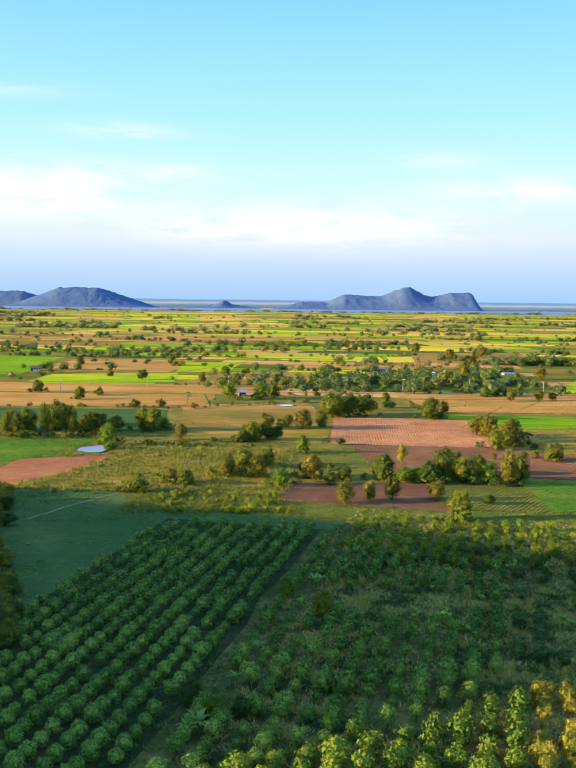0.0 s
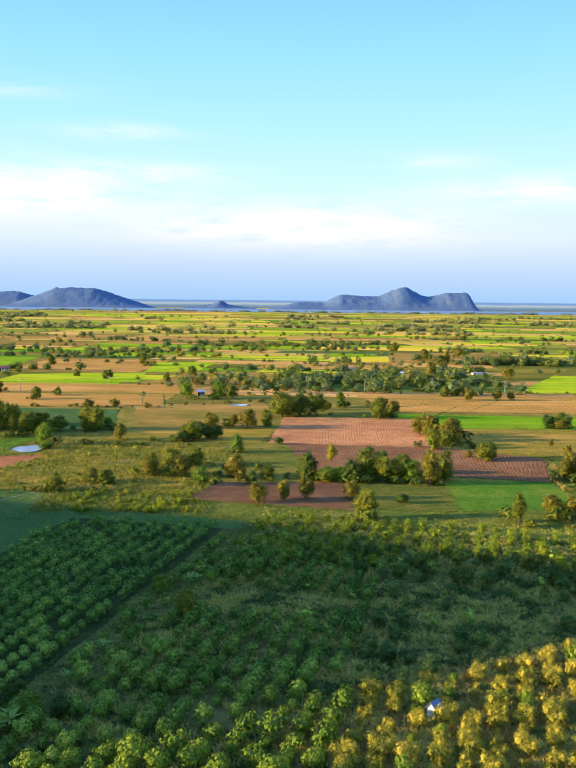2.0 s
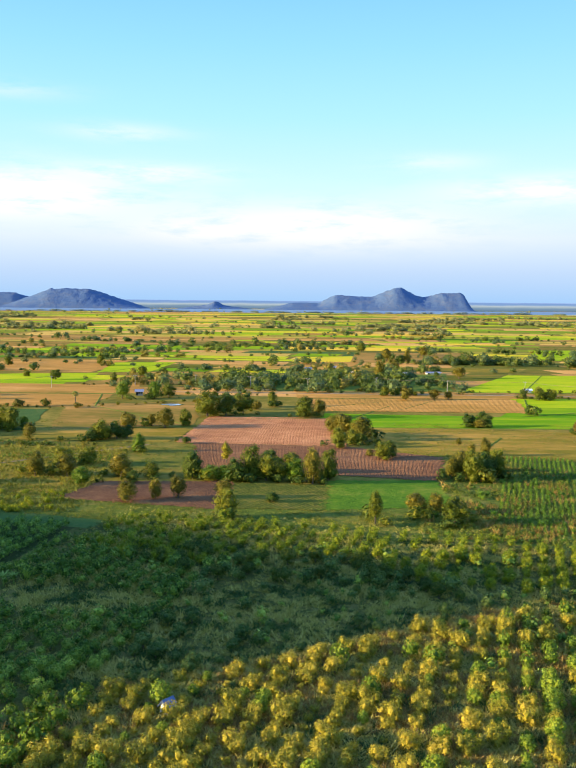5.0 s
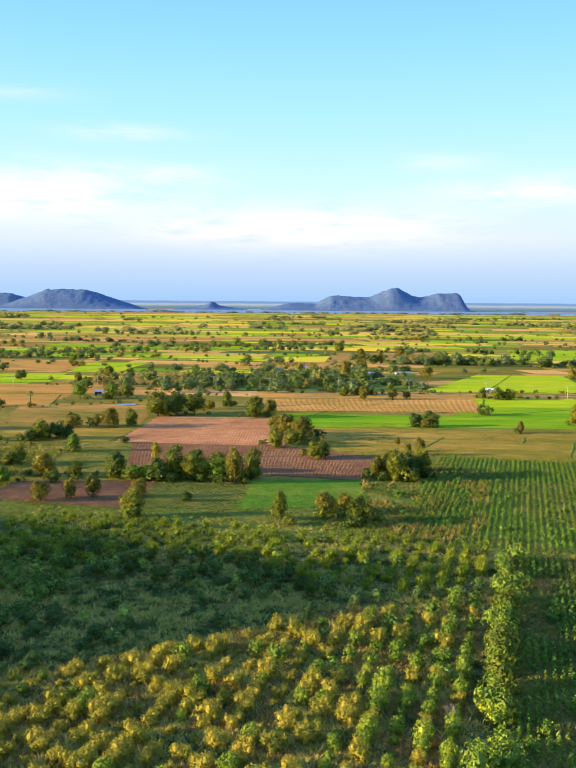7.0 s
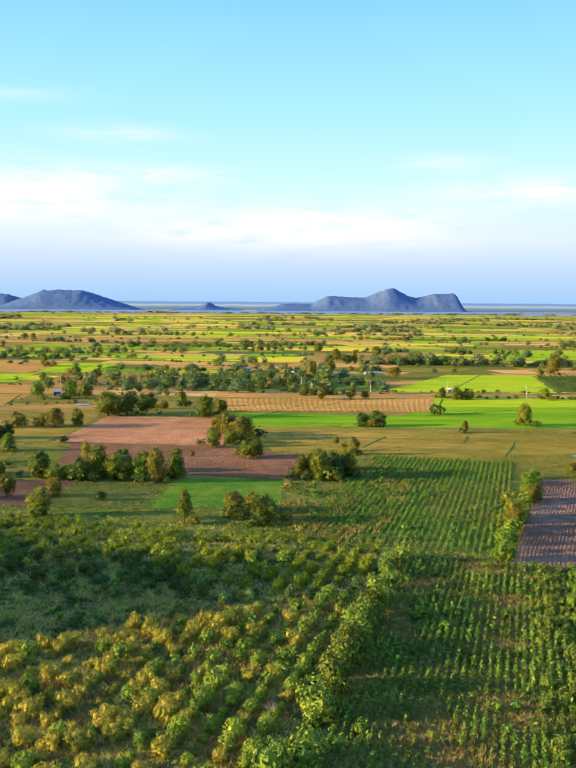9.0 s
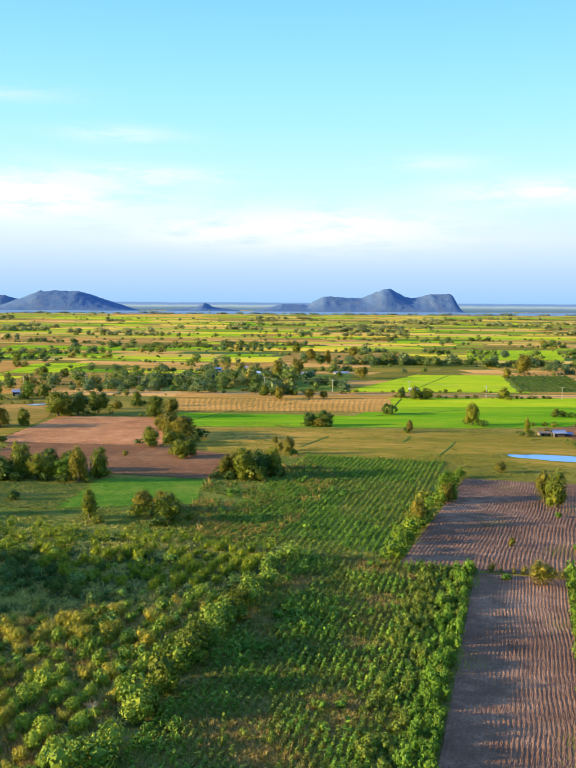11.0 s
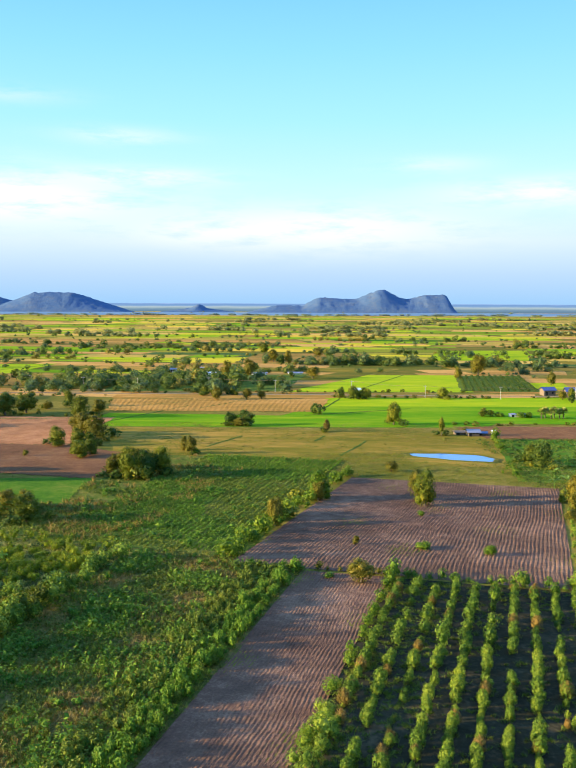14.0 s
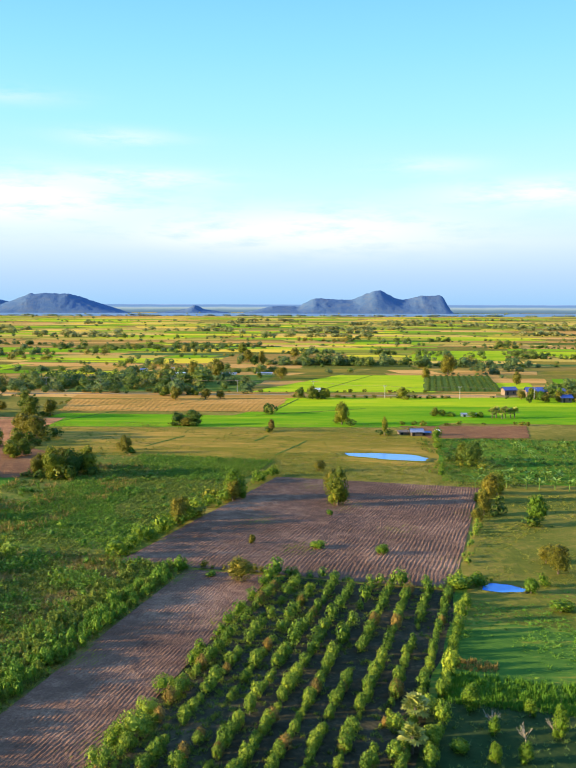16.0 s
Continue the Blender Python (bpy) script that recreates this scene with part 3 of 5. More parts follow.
field("fallow_field", [(-34, 306), (16, 318), (10, 398), (-46, 380)], MAT["brown_field"], "brown fallow field with thin grass")
tilled_quad("tilled_field", [(-40, 285), (11, 281.5), (17.5, 322), (-36, 305)], 0.8, 0.012, MAT["fallow"], "olive-brown tilled field")
field("grass_field", [(-120, 306), (-40, 304), (-50, 364), (-130, 366)], MAT["pasture"], "dark green field behind the tree row")
field("stubble_field", [(-150, 370), (-36, 374), (-34, 424), (-160, 424)], MAT["stubble"], "wide harvested tan field")
field("stubble_field", [(-180, 428), (-20, 428), (-30, 474), (-180, 474)], MAT["stubble"], "orange-tan harvested field")
field("stubble_field", [(-156, 560), (-74, 552), (-68, 664), (-160, 668)], MAT["stubble"], "orange harvested field beyond the paddies")
field("rice_field", [(-70, 552), (-38, 558), (-32, 648), (-76, 640)], MAT["rice_lime"], "bright lime rice plot")
field("rice_field", [(-142, 480), (-62, 486), (-68, 548), (-142, 530)], MAT["rice_lime"], "long lime rice plot")
field("rice_field", [(-250, 520), (-160, 524), (-172, 680), (-300, 720)], MAT["rice_green"], "green rice plot beside a red-roofed house")
field("brown_field", [(-60, 476), (0, 480), (0, 560), (-40, 556)], MAT["brown_field"], "brown field between the paddies")
field("rice_field", [(52, 660), (104, 668), (110, 738), (58, 720)], MAT["rice_yellow"], "ripe yellow rice plot")
field("brown_field", [(96, 660), (200, 690), (210, 800), (110, 790)], MAT["brown_field"], "brown ploughed upland")
field("rice_field", [(250, 700), (330, 705), (370, 860), (280, 850)], MAT["rice_lime"], "lime rice plot beyond the tree belt")
field("grass_field", [(44, 446), (134, 450), (150, 560), (40, 540)], MAT["bund"], "dark green grass behind the power line")


def ridge_line(name, a, b, width, height, material, label):
    """A raised, uneven strip: a field bund or track edge."""
    a, b = Vector((*a, 0)), Vector((*b, 0))
    n = max(4, int((b - a).length / 2.5))
    side = (b - a).normalized().cross(Vector((0, 0, 1)))
    v = []
    for k in range(n + 1):
        c = a.lerp(b, k / n) + side * lump(k * 1.3, a.x, 2.0) * width * 0.5
        h = height * (0.7 + 0.5 * abs(lump(k * 2.1, a.y, 2.0)))
        v += [c - side * width / 2, c - side * width * 0.2 + Vector((0, 0, h)), c + side * width * 0.2 + Vector((0, 0, h * 0.9)), c + side * width / 2]
    f = [(4 * k + j, 4 * k + 4 + j, 4 * k + 5 + j, 4 * k + 1 + j) for k in range(n) for j in range(3)]
    return tagged(mesh_object(name, [tuple(p) for p in v], f, material), label, "bund", kind="structure")


for a, b in (((144, 352), (190, 376)), ((64, 320), (94, 384)), ((62, 318), (205, 318)), ((152, 372), (162, 416)), ((136, 446), (240, 447)),
             ((20, 337), (69, 342)), ((-34, 306), (18, 318)), ((-33, 376), (14, 320)), ((-40, 424), (-33, 376)), ((92, 400), (56, 372)), ((120, 412), (98, 372)),
             ((112, 274), (122, 296)), ((146, 285), (150, 297)), ((153, 258), (163, 286)),
             ((170, 448), (210, 556)), ((-150, 426), (-20, 427)), ((-68, 550), (-30, 648)), ((-142, 478), (-62, 484))):
    ridge_line("bund", a, b, 1.0, 0.22, MAT["bund"], "low grassy earth bund between fields")
ridge_line("track", (-20, 438), (330, 428), 3.0, 0.25, MAT["track"], "dusty farm track along the power line")
ridge_line("track", (-53.7, 180), (-47.6, 193), 0.8, 0.1, MAT["track"], "pale footpath above the pasture")
ridge_line("track", (-47.6, 193), (-30.7, 221), 0.8, 0.1, MAT["track"], "pale footpath above the pasture")
ridge_line("track", (-30, 243), (6, 277), 2.2, 0.12, MAT["track"], "pale footpath across the bushy field")


# the far patchwork of paddies
def far_fields():
    rng = np.random.default_rng(21)
    kinds = ["rice_yellow", "rice_lime", "stubble", "fallow", "rice_green", "brown_field", "pasture", "pale_field"]
    verts, faces, slots = [], [], []
    y = 424.0
    skew = math.tan(radians(-5))
    while y < 4700:
        depth = (16 + y * 0.030) * rng.uniform(0.6, 1.5)
        lim = 0.40 * y + 260
        x = -lim + rng.uniform(0, 40)
        while x < lim + 160:
            w = (22 + y * 0.045) * rng.uniform(0.5, 2.2)
            k = lump(x, y * 1.6, 260) + 0.30 * rng.normal() + (0.16 if x > 60 + 0.05 * y else 0.0)
            near = y < 640
            warm = lump(x + 900, y, 420) + 0.3 * rng.normal()
            if near:
                m = 2 if k > 0.22 else 5 if k > 0.05 else 1 if k < -0.25 else 3
            else:
                m = 0 if k > 0.12 else 1 if k > -0.28 else 4 if k > -0.42 or y > 1500 else 3
                if warm > 0.18:
                    m = 2 if rng.random() < 0.6 else 5
                elif warm < -0.38:
                    m = 3 if rng.random() < 0.7 else 6
                if rng.random() < 0.16 or (y > 1000 and m in (3, 6)):
                    m = 7
            gap = 0.8 + y * 0.0012
            lean = rng.uniform(-0.25, 0.45) * depth
            i = len(verts)
            j = rng.uniform(-0.12, 0.12, 4) * depth
            z = 0.004 + 0.002 * (len(faces) % 5)
            for px, py in ((x + gap, y + gap + j[0]), (x + w - gap, y + gap + j[1]), (x + w - gap + lean, y + depth - gap + j[2]), (x + gap + lean, y + depth - gap + j[3])):
                verts.append((px, py + px * skew, z))
            faces.append((i, i + 1, i + 2, i + 3))
            slots.append(m)
            x += w
        y += depth
    tagged(mesh_object("paddy_fields", verts, faces, [MAT[k] for k in kinds], slots=slots),
           "patchwork of yellow, green and tan paddies", "field", kind="structure")


far_fields()


field("distant_woodland", [(-1950, 3380), (2150, 3380), (2250, 4600), (-2050, 4600)], MAT["hazed_far_wood"], "woodland before the hills, coloured with blue haze", rise=0.03)


# ---- hills ----
def hill(name, x0, y0, crests, depth, label, material, step=12.0):
    """Wooded hill from crests of (offset, height, half its flat top, width of the left flank, width of the right flank)."""
    left = min(c[0] - c[2] - c[3] for c in crests) - 60
    right = max(c[0] + c[2] + c[4] for c in crests) + 60
    xs, ys = np.arange(left, right + 1, step), np.arange(-depth, depth + 1, step)
    v = []
    for yy in ys:
        for xx in xs:
            h = 0.0
            for c, high, flat, lw, rw in crests:
                off = abs(xx - c) - flat
                fall = 1 - max(0.0, off) / (lw if xx < c else rw)
                if fall > 0:
                    h += (high * min(1.0, fall)) ** 14
            h = h ** (1 / 14) * max(0.0, 1 - abs(yy / depth) ** 1.4)
            rough = min(1.0, h / 25)
            h += rough * (2.5 * lump(xx, yy, 60) + 3.0 * lump(xx + 70, yy, 27) + 4.5 * lump(xx, yy + 40, 16))
            v.append((x0 + xx, y0 + yy, h - 2.0))
    nx = len(xs)
    i = (np.arange(len(ys) - 1)[:, None] * nx + np.arange(nx - 1)[None]).ravel()
    f = np.column_stack([i, i + 1, i + nx + 1, i + nx])
    return tagged(mesh_object(name, v, f, material, smooth=True), label, "hill", kind="structure")


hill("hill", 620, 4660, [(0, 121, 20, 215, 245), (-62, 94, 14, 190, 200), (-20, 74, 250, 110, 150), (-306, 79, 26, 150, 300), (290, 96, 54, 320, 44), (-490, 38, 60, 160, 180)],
     190, "wooded rocky hill with a cliff end", MAT["hazed_hill_wood"])
hill("hill", -1140, 4640, [(44, 102, 100, 270, 320), (190, 76, 20, 240, 190), (262, 62, 10, 200, 100)], 190, "broad flat-topped wooded hill", MAT["hazed_hill_wood"])
hill("hill", -345, 4700, [(0, 42, 6, 90, 90), (0, 20, 60, 160, 160)], 110, "small wooded knoll", MAT["hazed_hill_wood"])
hill("hill", -1640, 4700, [(0, 80, 240, 300, 260)], 110, "low wooded ridge", MAT["hazed_hill_wood"])
# unseen hill added beside the farm, shaped so its pointed shade lies over the orchard
def shade_hill(x0, y0, high, steep_x, steep_y, step=10.0):
    xs, ys = np.arange(-300, 301, step), np.arange(-260, 261, step)
    v = []
    for yy in ys:
        for xx in xs:
            h = high - steep_y * math.hypot(yy, 6)
            if yy > 0:
                h = min(h, max(137 - 1.1 * yy, 130.5 - 0.28 * yy))
            h -= steep_x * math.hypot(xx, 10)
            v.append((x0 + xx, y0 + yy, max(-2.0, 0.787 * (h + 1.5 * lump(xx, yy, 40) * min(1.0, abs(yy) / 60)))))
    nx = len(xs)
    i = (np.arange(len(ys) - 1)[:, None] * nx + np.arange(nx - 1)[None]).ravel()
    tagged(mesh_object("hill", v, np.column_stack([i, i + 1, i + nx + 1, i + nx]), MAT["shading_hill"], smooth=True),
           "unseen scrubby hill added to shade the orchard", "hill", kind="structure")


shade_hill(-407, 76, 143, 0.50, 0.62)


# ---- trees ----
def tree_lobes(kind, rng):
    """Lobes of a crown for a tree one metre high and about one wide."""
    if kind == "slim":
        return [(rng.normal(0, 0.05), rng.normal(0, 0.05), z, r, r, 0.17) for z, r in ((0.38, 0.30), (0.58, 0.38), (0.76, 0.33), (0.90, 0.20))]
    if kind == "shrub":
        return [(rng.uniform(-0.25, 0.25), rng.uniform(-0.25, 0.25), rng.uniform(0.3, 0.55), 0.32, 0.32, 0.36) for _ in range(5)]
    out = [(0, 0, 0.49, 0.38, 0.38, 0.40)]
    for k in range(9):
        a = k * math.tau / 9 * 2 + rng.uniform(-0.4, 0.4)
        z = rng.uniform(0.15, 0.80)
        r = rng.uniform(0.18, 0.30) * (1.0 if z < 0.6 else 0.75)
        out.append((r * math.cos(a), r * math.sin(a), z, rng.uniform(0.15, 0.23), rng.uniform(0.15, 0.23), rng.uniform(0.13, 0.20)))
    out.append((rng.normal(0, 0.08), rng.normal(0, 0.08), 0.86, 0.20, 0.20, 0.15))
    return out


def trunk_mesh(kind, rng):
    bm = bmesh.new()
    top = 0.5 if kind != "shrub" else 0.3
    lean = Vector((rng.uniform(-0.05, 0.05), rng.uniform(-0.05, 0.05), top))
    r = 0.035 if kind != "slim" else 0.03
    tube(bm, (0, 0, -0.02), lean * 0.5, r * 1.3, r, 7)
    tube(bm, lean * 0.5, lean, r, r * 0.7, 7)
    for k in range(4):
        a = k * math.tau / 4 + rng.uniform(-0.5, 0.5)
        tube(bm, lean * rng.uniform(0.55, 1.0), lean + Vector((0.26 * math.cos(a), 0.26 * math.sin(a), rng.uniform(0.08, 0.28))), r * 0.55, r * 0.2, 5)
    return bm


TREE_LABEL = {
    "broad": ("leafy green broad-crowned field tree", "tree"), "dark": ("dense dark green tree in a thicket", "tree"),
    "olive": ("olive-brown dry-leaved tree at a field edge", "tree"), "bright": ("bright green leafy tree in the sun", "tree"),
    "slim": ("tall slender tree with a narrow crown", "tree"), "shrub": ("low green shrub on open ground", "shrub"),
    "yellow": ("slender yellow-leaved tree in a thicket", "tree"), "red": ("small rusty brown-leaved tree beside green rice", "tree")}
MADE = {}


def tree_template(kind, variant):
    rng = np.random.default_rng(sum(map(ord, kind)) * 10 + variant)
    base = tagged(new("shrub" if kind == "shrub" else "tree"), *TREE_LABEL[kind], group="field trees")
    part("trunk", trunk_mesh(kind, rng), MAT["bark"], base)
    shape = "slim" if kind == "yellow" else kind
    v, f = crown(tree_lobes(shape, rng), 1300 if kind != "shrub" else 420, 0.030 if kind != "shrub" else 0.058, rng, 0.76, fuzz=1.16, mess=0.75)
    mesh_object("crown", v, f, MAT[{"slim": "broad", "shrub": "bright"}.get(kind, kind)], base)
    return base


def tree(kind, x, y, high, wide):
    m = pose(x, y, 0, 0, 0, RNG.uniform(0, 360)) @ Matrix.Diagonal((wide * 1.1, wide * 1.1, high * 1.06, 1))
    count = MADE.setdefault((kind, "n"), 0)
    MADE[(kind, "n")] += 1
    key = (kind, count % 4)
    if key not in MADE:
        MADE[key] = tree_template(kind, count % 4)
        MADE[key].matrix_basis = m
        return MADE[key]
    ob = copy_thing(MADE[key], Matrix.Identity(4))
    ob.matrix_basis = m
    return ob


PLANTED = []


def plant(kind, spots):
    PLANTED.extend(spots)
    for x, y, high, wide in spots:
        tree(kind, x, y, high, wide)


plant("slim", [
    (-93.1, 289.7, 7.7, 4.3), (-88.8, 288, 7.6, 4.2), (-86.2, 290.3, 6.8, 4.3), (-80, 288.6, 10.1, 4.4), (-70.5, 289.3, 7, 3.7),
    (67.9, 178.6, 6.3, 3.5), (189.7, 297.8, 6, 2.5),
])
plant("broad", [
    (-79.9, 301.8, 10.5, 7), (-79.5, 311.2, 8.1, 7.2), (-67.9, 295.9, 7.7, 7.2), (-64.8, 300.6, 6.9, 7.3), (-89.1, 301.1, 7.9, 7.1),
    (-95.5, 302.9, 7.1, 7.1), (-79.3, 316.2, 7.3, 7.3), (-59.4, 303.3, 5.2, 6.9), (-50.7, 307.5, 7.9, 5.6), (-46.4, 304.3, 7.8, 6.6),
    (-10.7, 285.4, 6.4, 6.4), (-13.2, 288.2, 4.9, 4.9), (-35.1, 206.6, 4.5, 4.3), (-25, 215.5, 3.7, 4.9), (-11.6, 238.8, 5.4, 6.1),
    (-5.6, 242.7, 4.8, 4.8), (15, 223.7, 4.1, 3.8), (24.5, 229.3, 5.2, 4.6), (40.3, 223.9, 8.5, 6.2), (44.4, 222.3, 6.4, 5.4),
])
plant("broad", [
    (47.6, 222.4, 5.8, 5.2), (50.9, 232.1, 5.4, 6.1), (60.3, 223.1, 7.9, 5.2), (36.8, 183.1, 6.2, 5.1), (65.7, 273.4, 6.3, 5.7),
    (56.3, 343.4, 8.2, 8.2), (18, 345.9, 9.7, 10.9), (31.5, 356.1, 8, 9), (12.5, 318.5, 6.3, 5), (43.1, 380.2, 6.4, 4.7),
    (77.5, 253.1, 5.1, 5.7), (84.3, 178.3, 5.7, 6.1), (70.6, 279.6, 4.9, 4.9), (79.8, 256.9, 4.8, 4.5), (97.4, 222.9, 8, 6),
    (104.3, 228.8, 7.3, 5.3), (135.4, 180.7, 4.8, 3.5), (176.9, 326.1, 8, 6.1), (168.3, 414.4, 6.1, 6.1), (174.2, 414.8, 5.2, 5.7),
])
plant("broad", [
    (103.4, 431.8, 3.6, 3.1), (97.3, 429.1, 4.8, 4.8), (110.2, 432.2, 3.6, 3.1), (210.8, 417.3, 5.4, 5.4), (168, 193.6, 8.1, 5.3),
    (206.6, 249.3, 5.1, 4.8), (215.5, 351.1, 3.6, 3.2), (206, 205.3, 4.8, 4), (-121.5, 427.9, 6, 6), (-94.2, 398.6, 5.5, 5.5),
    (-89.4, 417.9, 3.8, 3.3), (-6.4, 413.7, 6.5, 6.9), (-47.2, 488.6, 5.5, 4.4), (-36.4, 521.3, 6.4, 7), (-24.3, 522.9, 5.3, 6.4),
    (-82.5, 499.3, 5.6, 6.8), (-104.6, 519.1, 4.1, 4.7), (-142.3, 604.2, 6.2, 6.9), (-80.9, 613.7, 7.6, 6.2), (115.6, 794.9, 8.9, 8.9),
])
plant("bright", [
    (-56.2, 274.4, 6.6, 6.6), (-1.3, 215.6, 4.3, 5.1), (5, 263.2, 5.3, 4.5), (30.5, 221.5, 3.8, 5.7), (34.3, 221.7, 3.8, 5.1),
    (51.9, 222.1, 5.4, 6.5), (144.9, 200.2, 6.8, 5.7), (207.3, 176.7, 6, 4.4), (173.8, 155.3, 1.8, 2.7), (177.1, 94.6, 3, 2.3),
    (178.4, 89.2, 2, 1.3), (183.2, 93.3, 1.9, 1.5), (185, 88.4, 3.4, 1.9), (177.2, 83.5, 2.1, 1.4), (180.2, 83.7, 2.1, 1.6),
    (-26.7, 405.4, 7.7, 7.7), (-12, 406.9, 7.7, 8.2),
])
plant("shrub", [
    (-53.4, 266.3, 2.8, 4.6), (-43.9, 310.4, 4.4, 3.2), (109.3, 261.7, 1.8, 3.3), (222.1, 351.2, 1.8, 3.6), (229.9, 348.3, 2.4, 4),
    (232.9, 348.4, 2.4, 3.2), (184.5, 136.9, 2.4, 4.8), (194.5, 134.2, 2.4, 2.1), (187.1, 137.9, 2.1, 2.9), (196.5, 125.9, 1.8, 3.8),
    (139.6, 146.2, 1, 1.5), (144.4, 142.5, 0.8, 1.8), (162.6, 159.6, 1.4, 2.9), (165.7, 184.5, 1.3, 1.5), (174.5, 85.8, 1.5, 2.2),
])
plant("olive", [
    (-34.5, 285.7, 5.2, 4.5), (-28.8, 218.2, 3.7, 3.7), (-15.3, 225.1, 6.1, 5.1), (-7.1, 225, 5.7, 5.4), (6.9, 224.5, 6.1, 6.4),
    (13.5, 197.3, 4.7, 5.1), (19.4, 200.5, 4.6, 3.4), (24.6, 200.8, 5.2, 4.2), (56.1, 218.7, 8.7, 5.1), (35, 201.3, 4.4, 4.7),
    (65.7, 301.4, 6.9, 6.9), (68.7, 296.2, 7.7, 7.2), (62.3, 349.7, 6.4, 6), (5.8, 313, 7, 7.4), (-7.3, 312, 5.6, 6),
    (0.5, 317.5, 4.5, 4.3), (36.7, 369.4, 3.7, 4.6), (61.1, 256, 1.8, 2.1), (74.2, 259.3, 2.1, 2.7), (77.6, 187.4, 4.5, 4.7),
])
plant("olive", [
    (81.6, 186.6, 4.7, 4.2), (74.2, 289, 7.7, 8.4), (92.3, 226, 5.6, 3.7), (96.8, 234.2, 6.1, 5.4), (94.7, 227.4, 6, 4.8),
    (108.9, 260.8, 5.3, 3.6), (120.2, 320.5, 3.2, 5.4), (144.6, 198.2, 4.5, 3.8), (135.1, 175.8, 5.6, 3.8), (104.5, 279.9, 2.5, 2),
    (106, 267.1, 2.7, 3), (118.3, 411, 5.1, 5.1), (167, 199.5, 6.8, 4.5), (165.3, 233.9, 2.9, 3.9), (198.4, 184.9, 5.4, 3.2),
    (202.5, 197.5, 6.4, 4.1), (195.9, 179.4, 2.7, 2.9), (201.7, 144.1, 4.9, 4.3), (201.5, 150.2, 3.2, 3.1), (149.5, 139.5, 3.7, 4.5),
])
plant("olive", [
    (150.4, 162.1, 1.7, 1.5), (-64.1, 370.2, 3.4, 4.6), (-54, 374.6, 3.4, 2.1), (125.9, 681.9, 9.3, 7.7), (102.4, 506.8, 11.5, 7.5),
    (162.2, 734.9, 8.4, 9.2), (104.5, 408.5, 6.1, 5.2), (152.5, 528.9, 6.8, 9.2), (137.4, 649.6, 10.1, 5.8), (109.6, 504.1, 7.3, 5.6),
    (113.8, 538.5, 10.8, 8.4), (125.1, 412.7, 4.1, 4.6), (258.8, 562.8, 12.7, 11.4), (238.9, 525.2, 7.1, 5.3), (284.2, 491.2, 7.3, 5.6),
])
plant("dark", [
    (11.1, 217.5, 3.1, 3.7), (25.2, 224.3, 6.7, 5.9), (36.8, 221.8, 5.7, 5.4), (44.6, 233.1, 6, 6), (46.4, 197.9, 2.3, 3.5),
    (25, 349.5, 8.8, 9.4), (101.6, 226.2, 6.8, 6), (116.9, 323.1, 4.7, 5.8), (122.1, 323.2, 5.4, 6.5), (148.5, 358.8, 4.1, 4.1),
    (163, 422.6, 4.8, 3.8), (207.3, 241, 6.9, 6), (132, 646.5, 6.6, 8.1), (139.5, 532.2, 3.6, 4.1),
    (-10.3, 288.2, 4.6, 5.6), (-6.5, 287.4, 5.2, 5.4), (-3.3, 288.6, 4.4, 5.2), (-13.8, 284, 3.4, 5), (5.6, 227.6, 4.4, 5.2), (17.4, 279.4, 2.2, 3.4),
])
plant("yellow", [
    (32.6, 245.1, 5.6, 3.1),
])
plant("red", [
    (151.1, 307.6, 4.2, 2.6),
])


# ---- orchard trees ----
def mango_crown(rng, count=560, size=0.086):
    lobes = [(0, 0, 0.98, 0.80, 0.80, 0.85)]
    for k in range(6):
        a = k * math.tau / 6 + rng.uniform(-0.5, 0.5)
        r = rng.uniform(0.48, 0.64)
        lobes.append((r * math.cos(a), r * math.sin(a), rng.uniform(0.55, 1.35), rng.uniform(0.30, 0.44), rng.uniform(0.30, 0.44), rng.uniform(0.30, 0.42)))
    lobes.append((rng.normal(0, 0.15), rng.normal(0, 0.15), 1.65, 0.34, 0.34, 0.3))
    return crown(lobes, count, size, rng, 0.60, cores=8 if count > 500 else 2)


def puff_crown(rng, count=900, size=0.075):
    """A soft, feathery bush that reaches the ground."""
    lobes = [(0, 0, 0.75, 0.66, 0.66, 0.80)]
    for k in range(6):
        a = k * math.tau / 6 + rng.uniform(-0.6, 0.6)
        r = rng.uniform(0.35, 0.68)
        lobes.append((r * math.cos(a), r * math.sin(a), rng.uniform(0.45, 1.35), rng.uniform(0.28, 0.46), rng.uniform(0.28, 0.46), rng.uniform(0.35, 0.62)))
    return crown(lobes, count, size, rng, 0.60, 0.45, 1.22, cores=7 if count > 500 else 2)


def mango_trunk(rng):
    bm = bmesh.new()
    tube(bm, (0, 0, -0.05), (0.03, 0.02, 0.55), 0.09, 0.07, 6)
    for k in range(3):
        a = k * math.tau / 3 + rng.uniform(-0.5, 0.5)
        tube(bm, (0.03, 0.02, 0.5), (0.5 * math.cos(a), 0.5 * math.sin(a), 1.1), 0.05, 0.02, 5)
    return bm


def orchard(spots, width, height, material, name, label, category, group, near, rng, spread=0.18, shape=None):
    """Fruit trees: the nearest ones as trees of their own, the rest as one stand."""
    spots, shape = off_bare(spots), shape or mango_crown
    order = np.argsort(spots[:, 1])
    near_spots, far_spots = spots[order[:near]], spots[order[near:]]
    temps = []
    if near:
        for k in range(5):
            base = tagged(new(name), label, category, group)
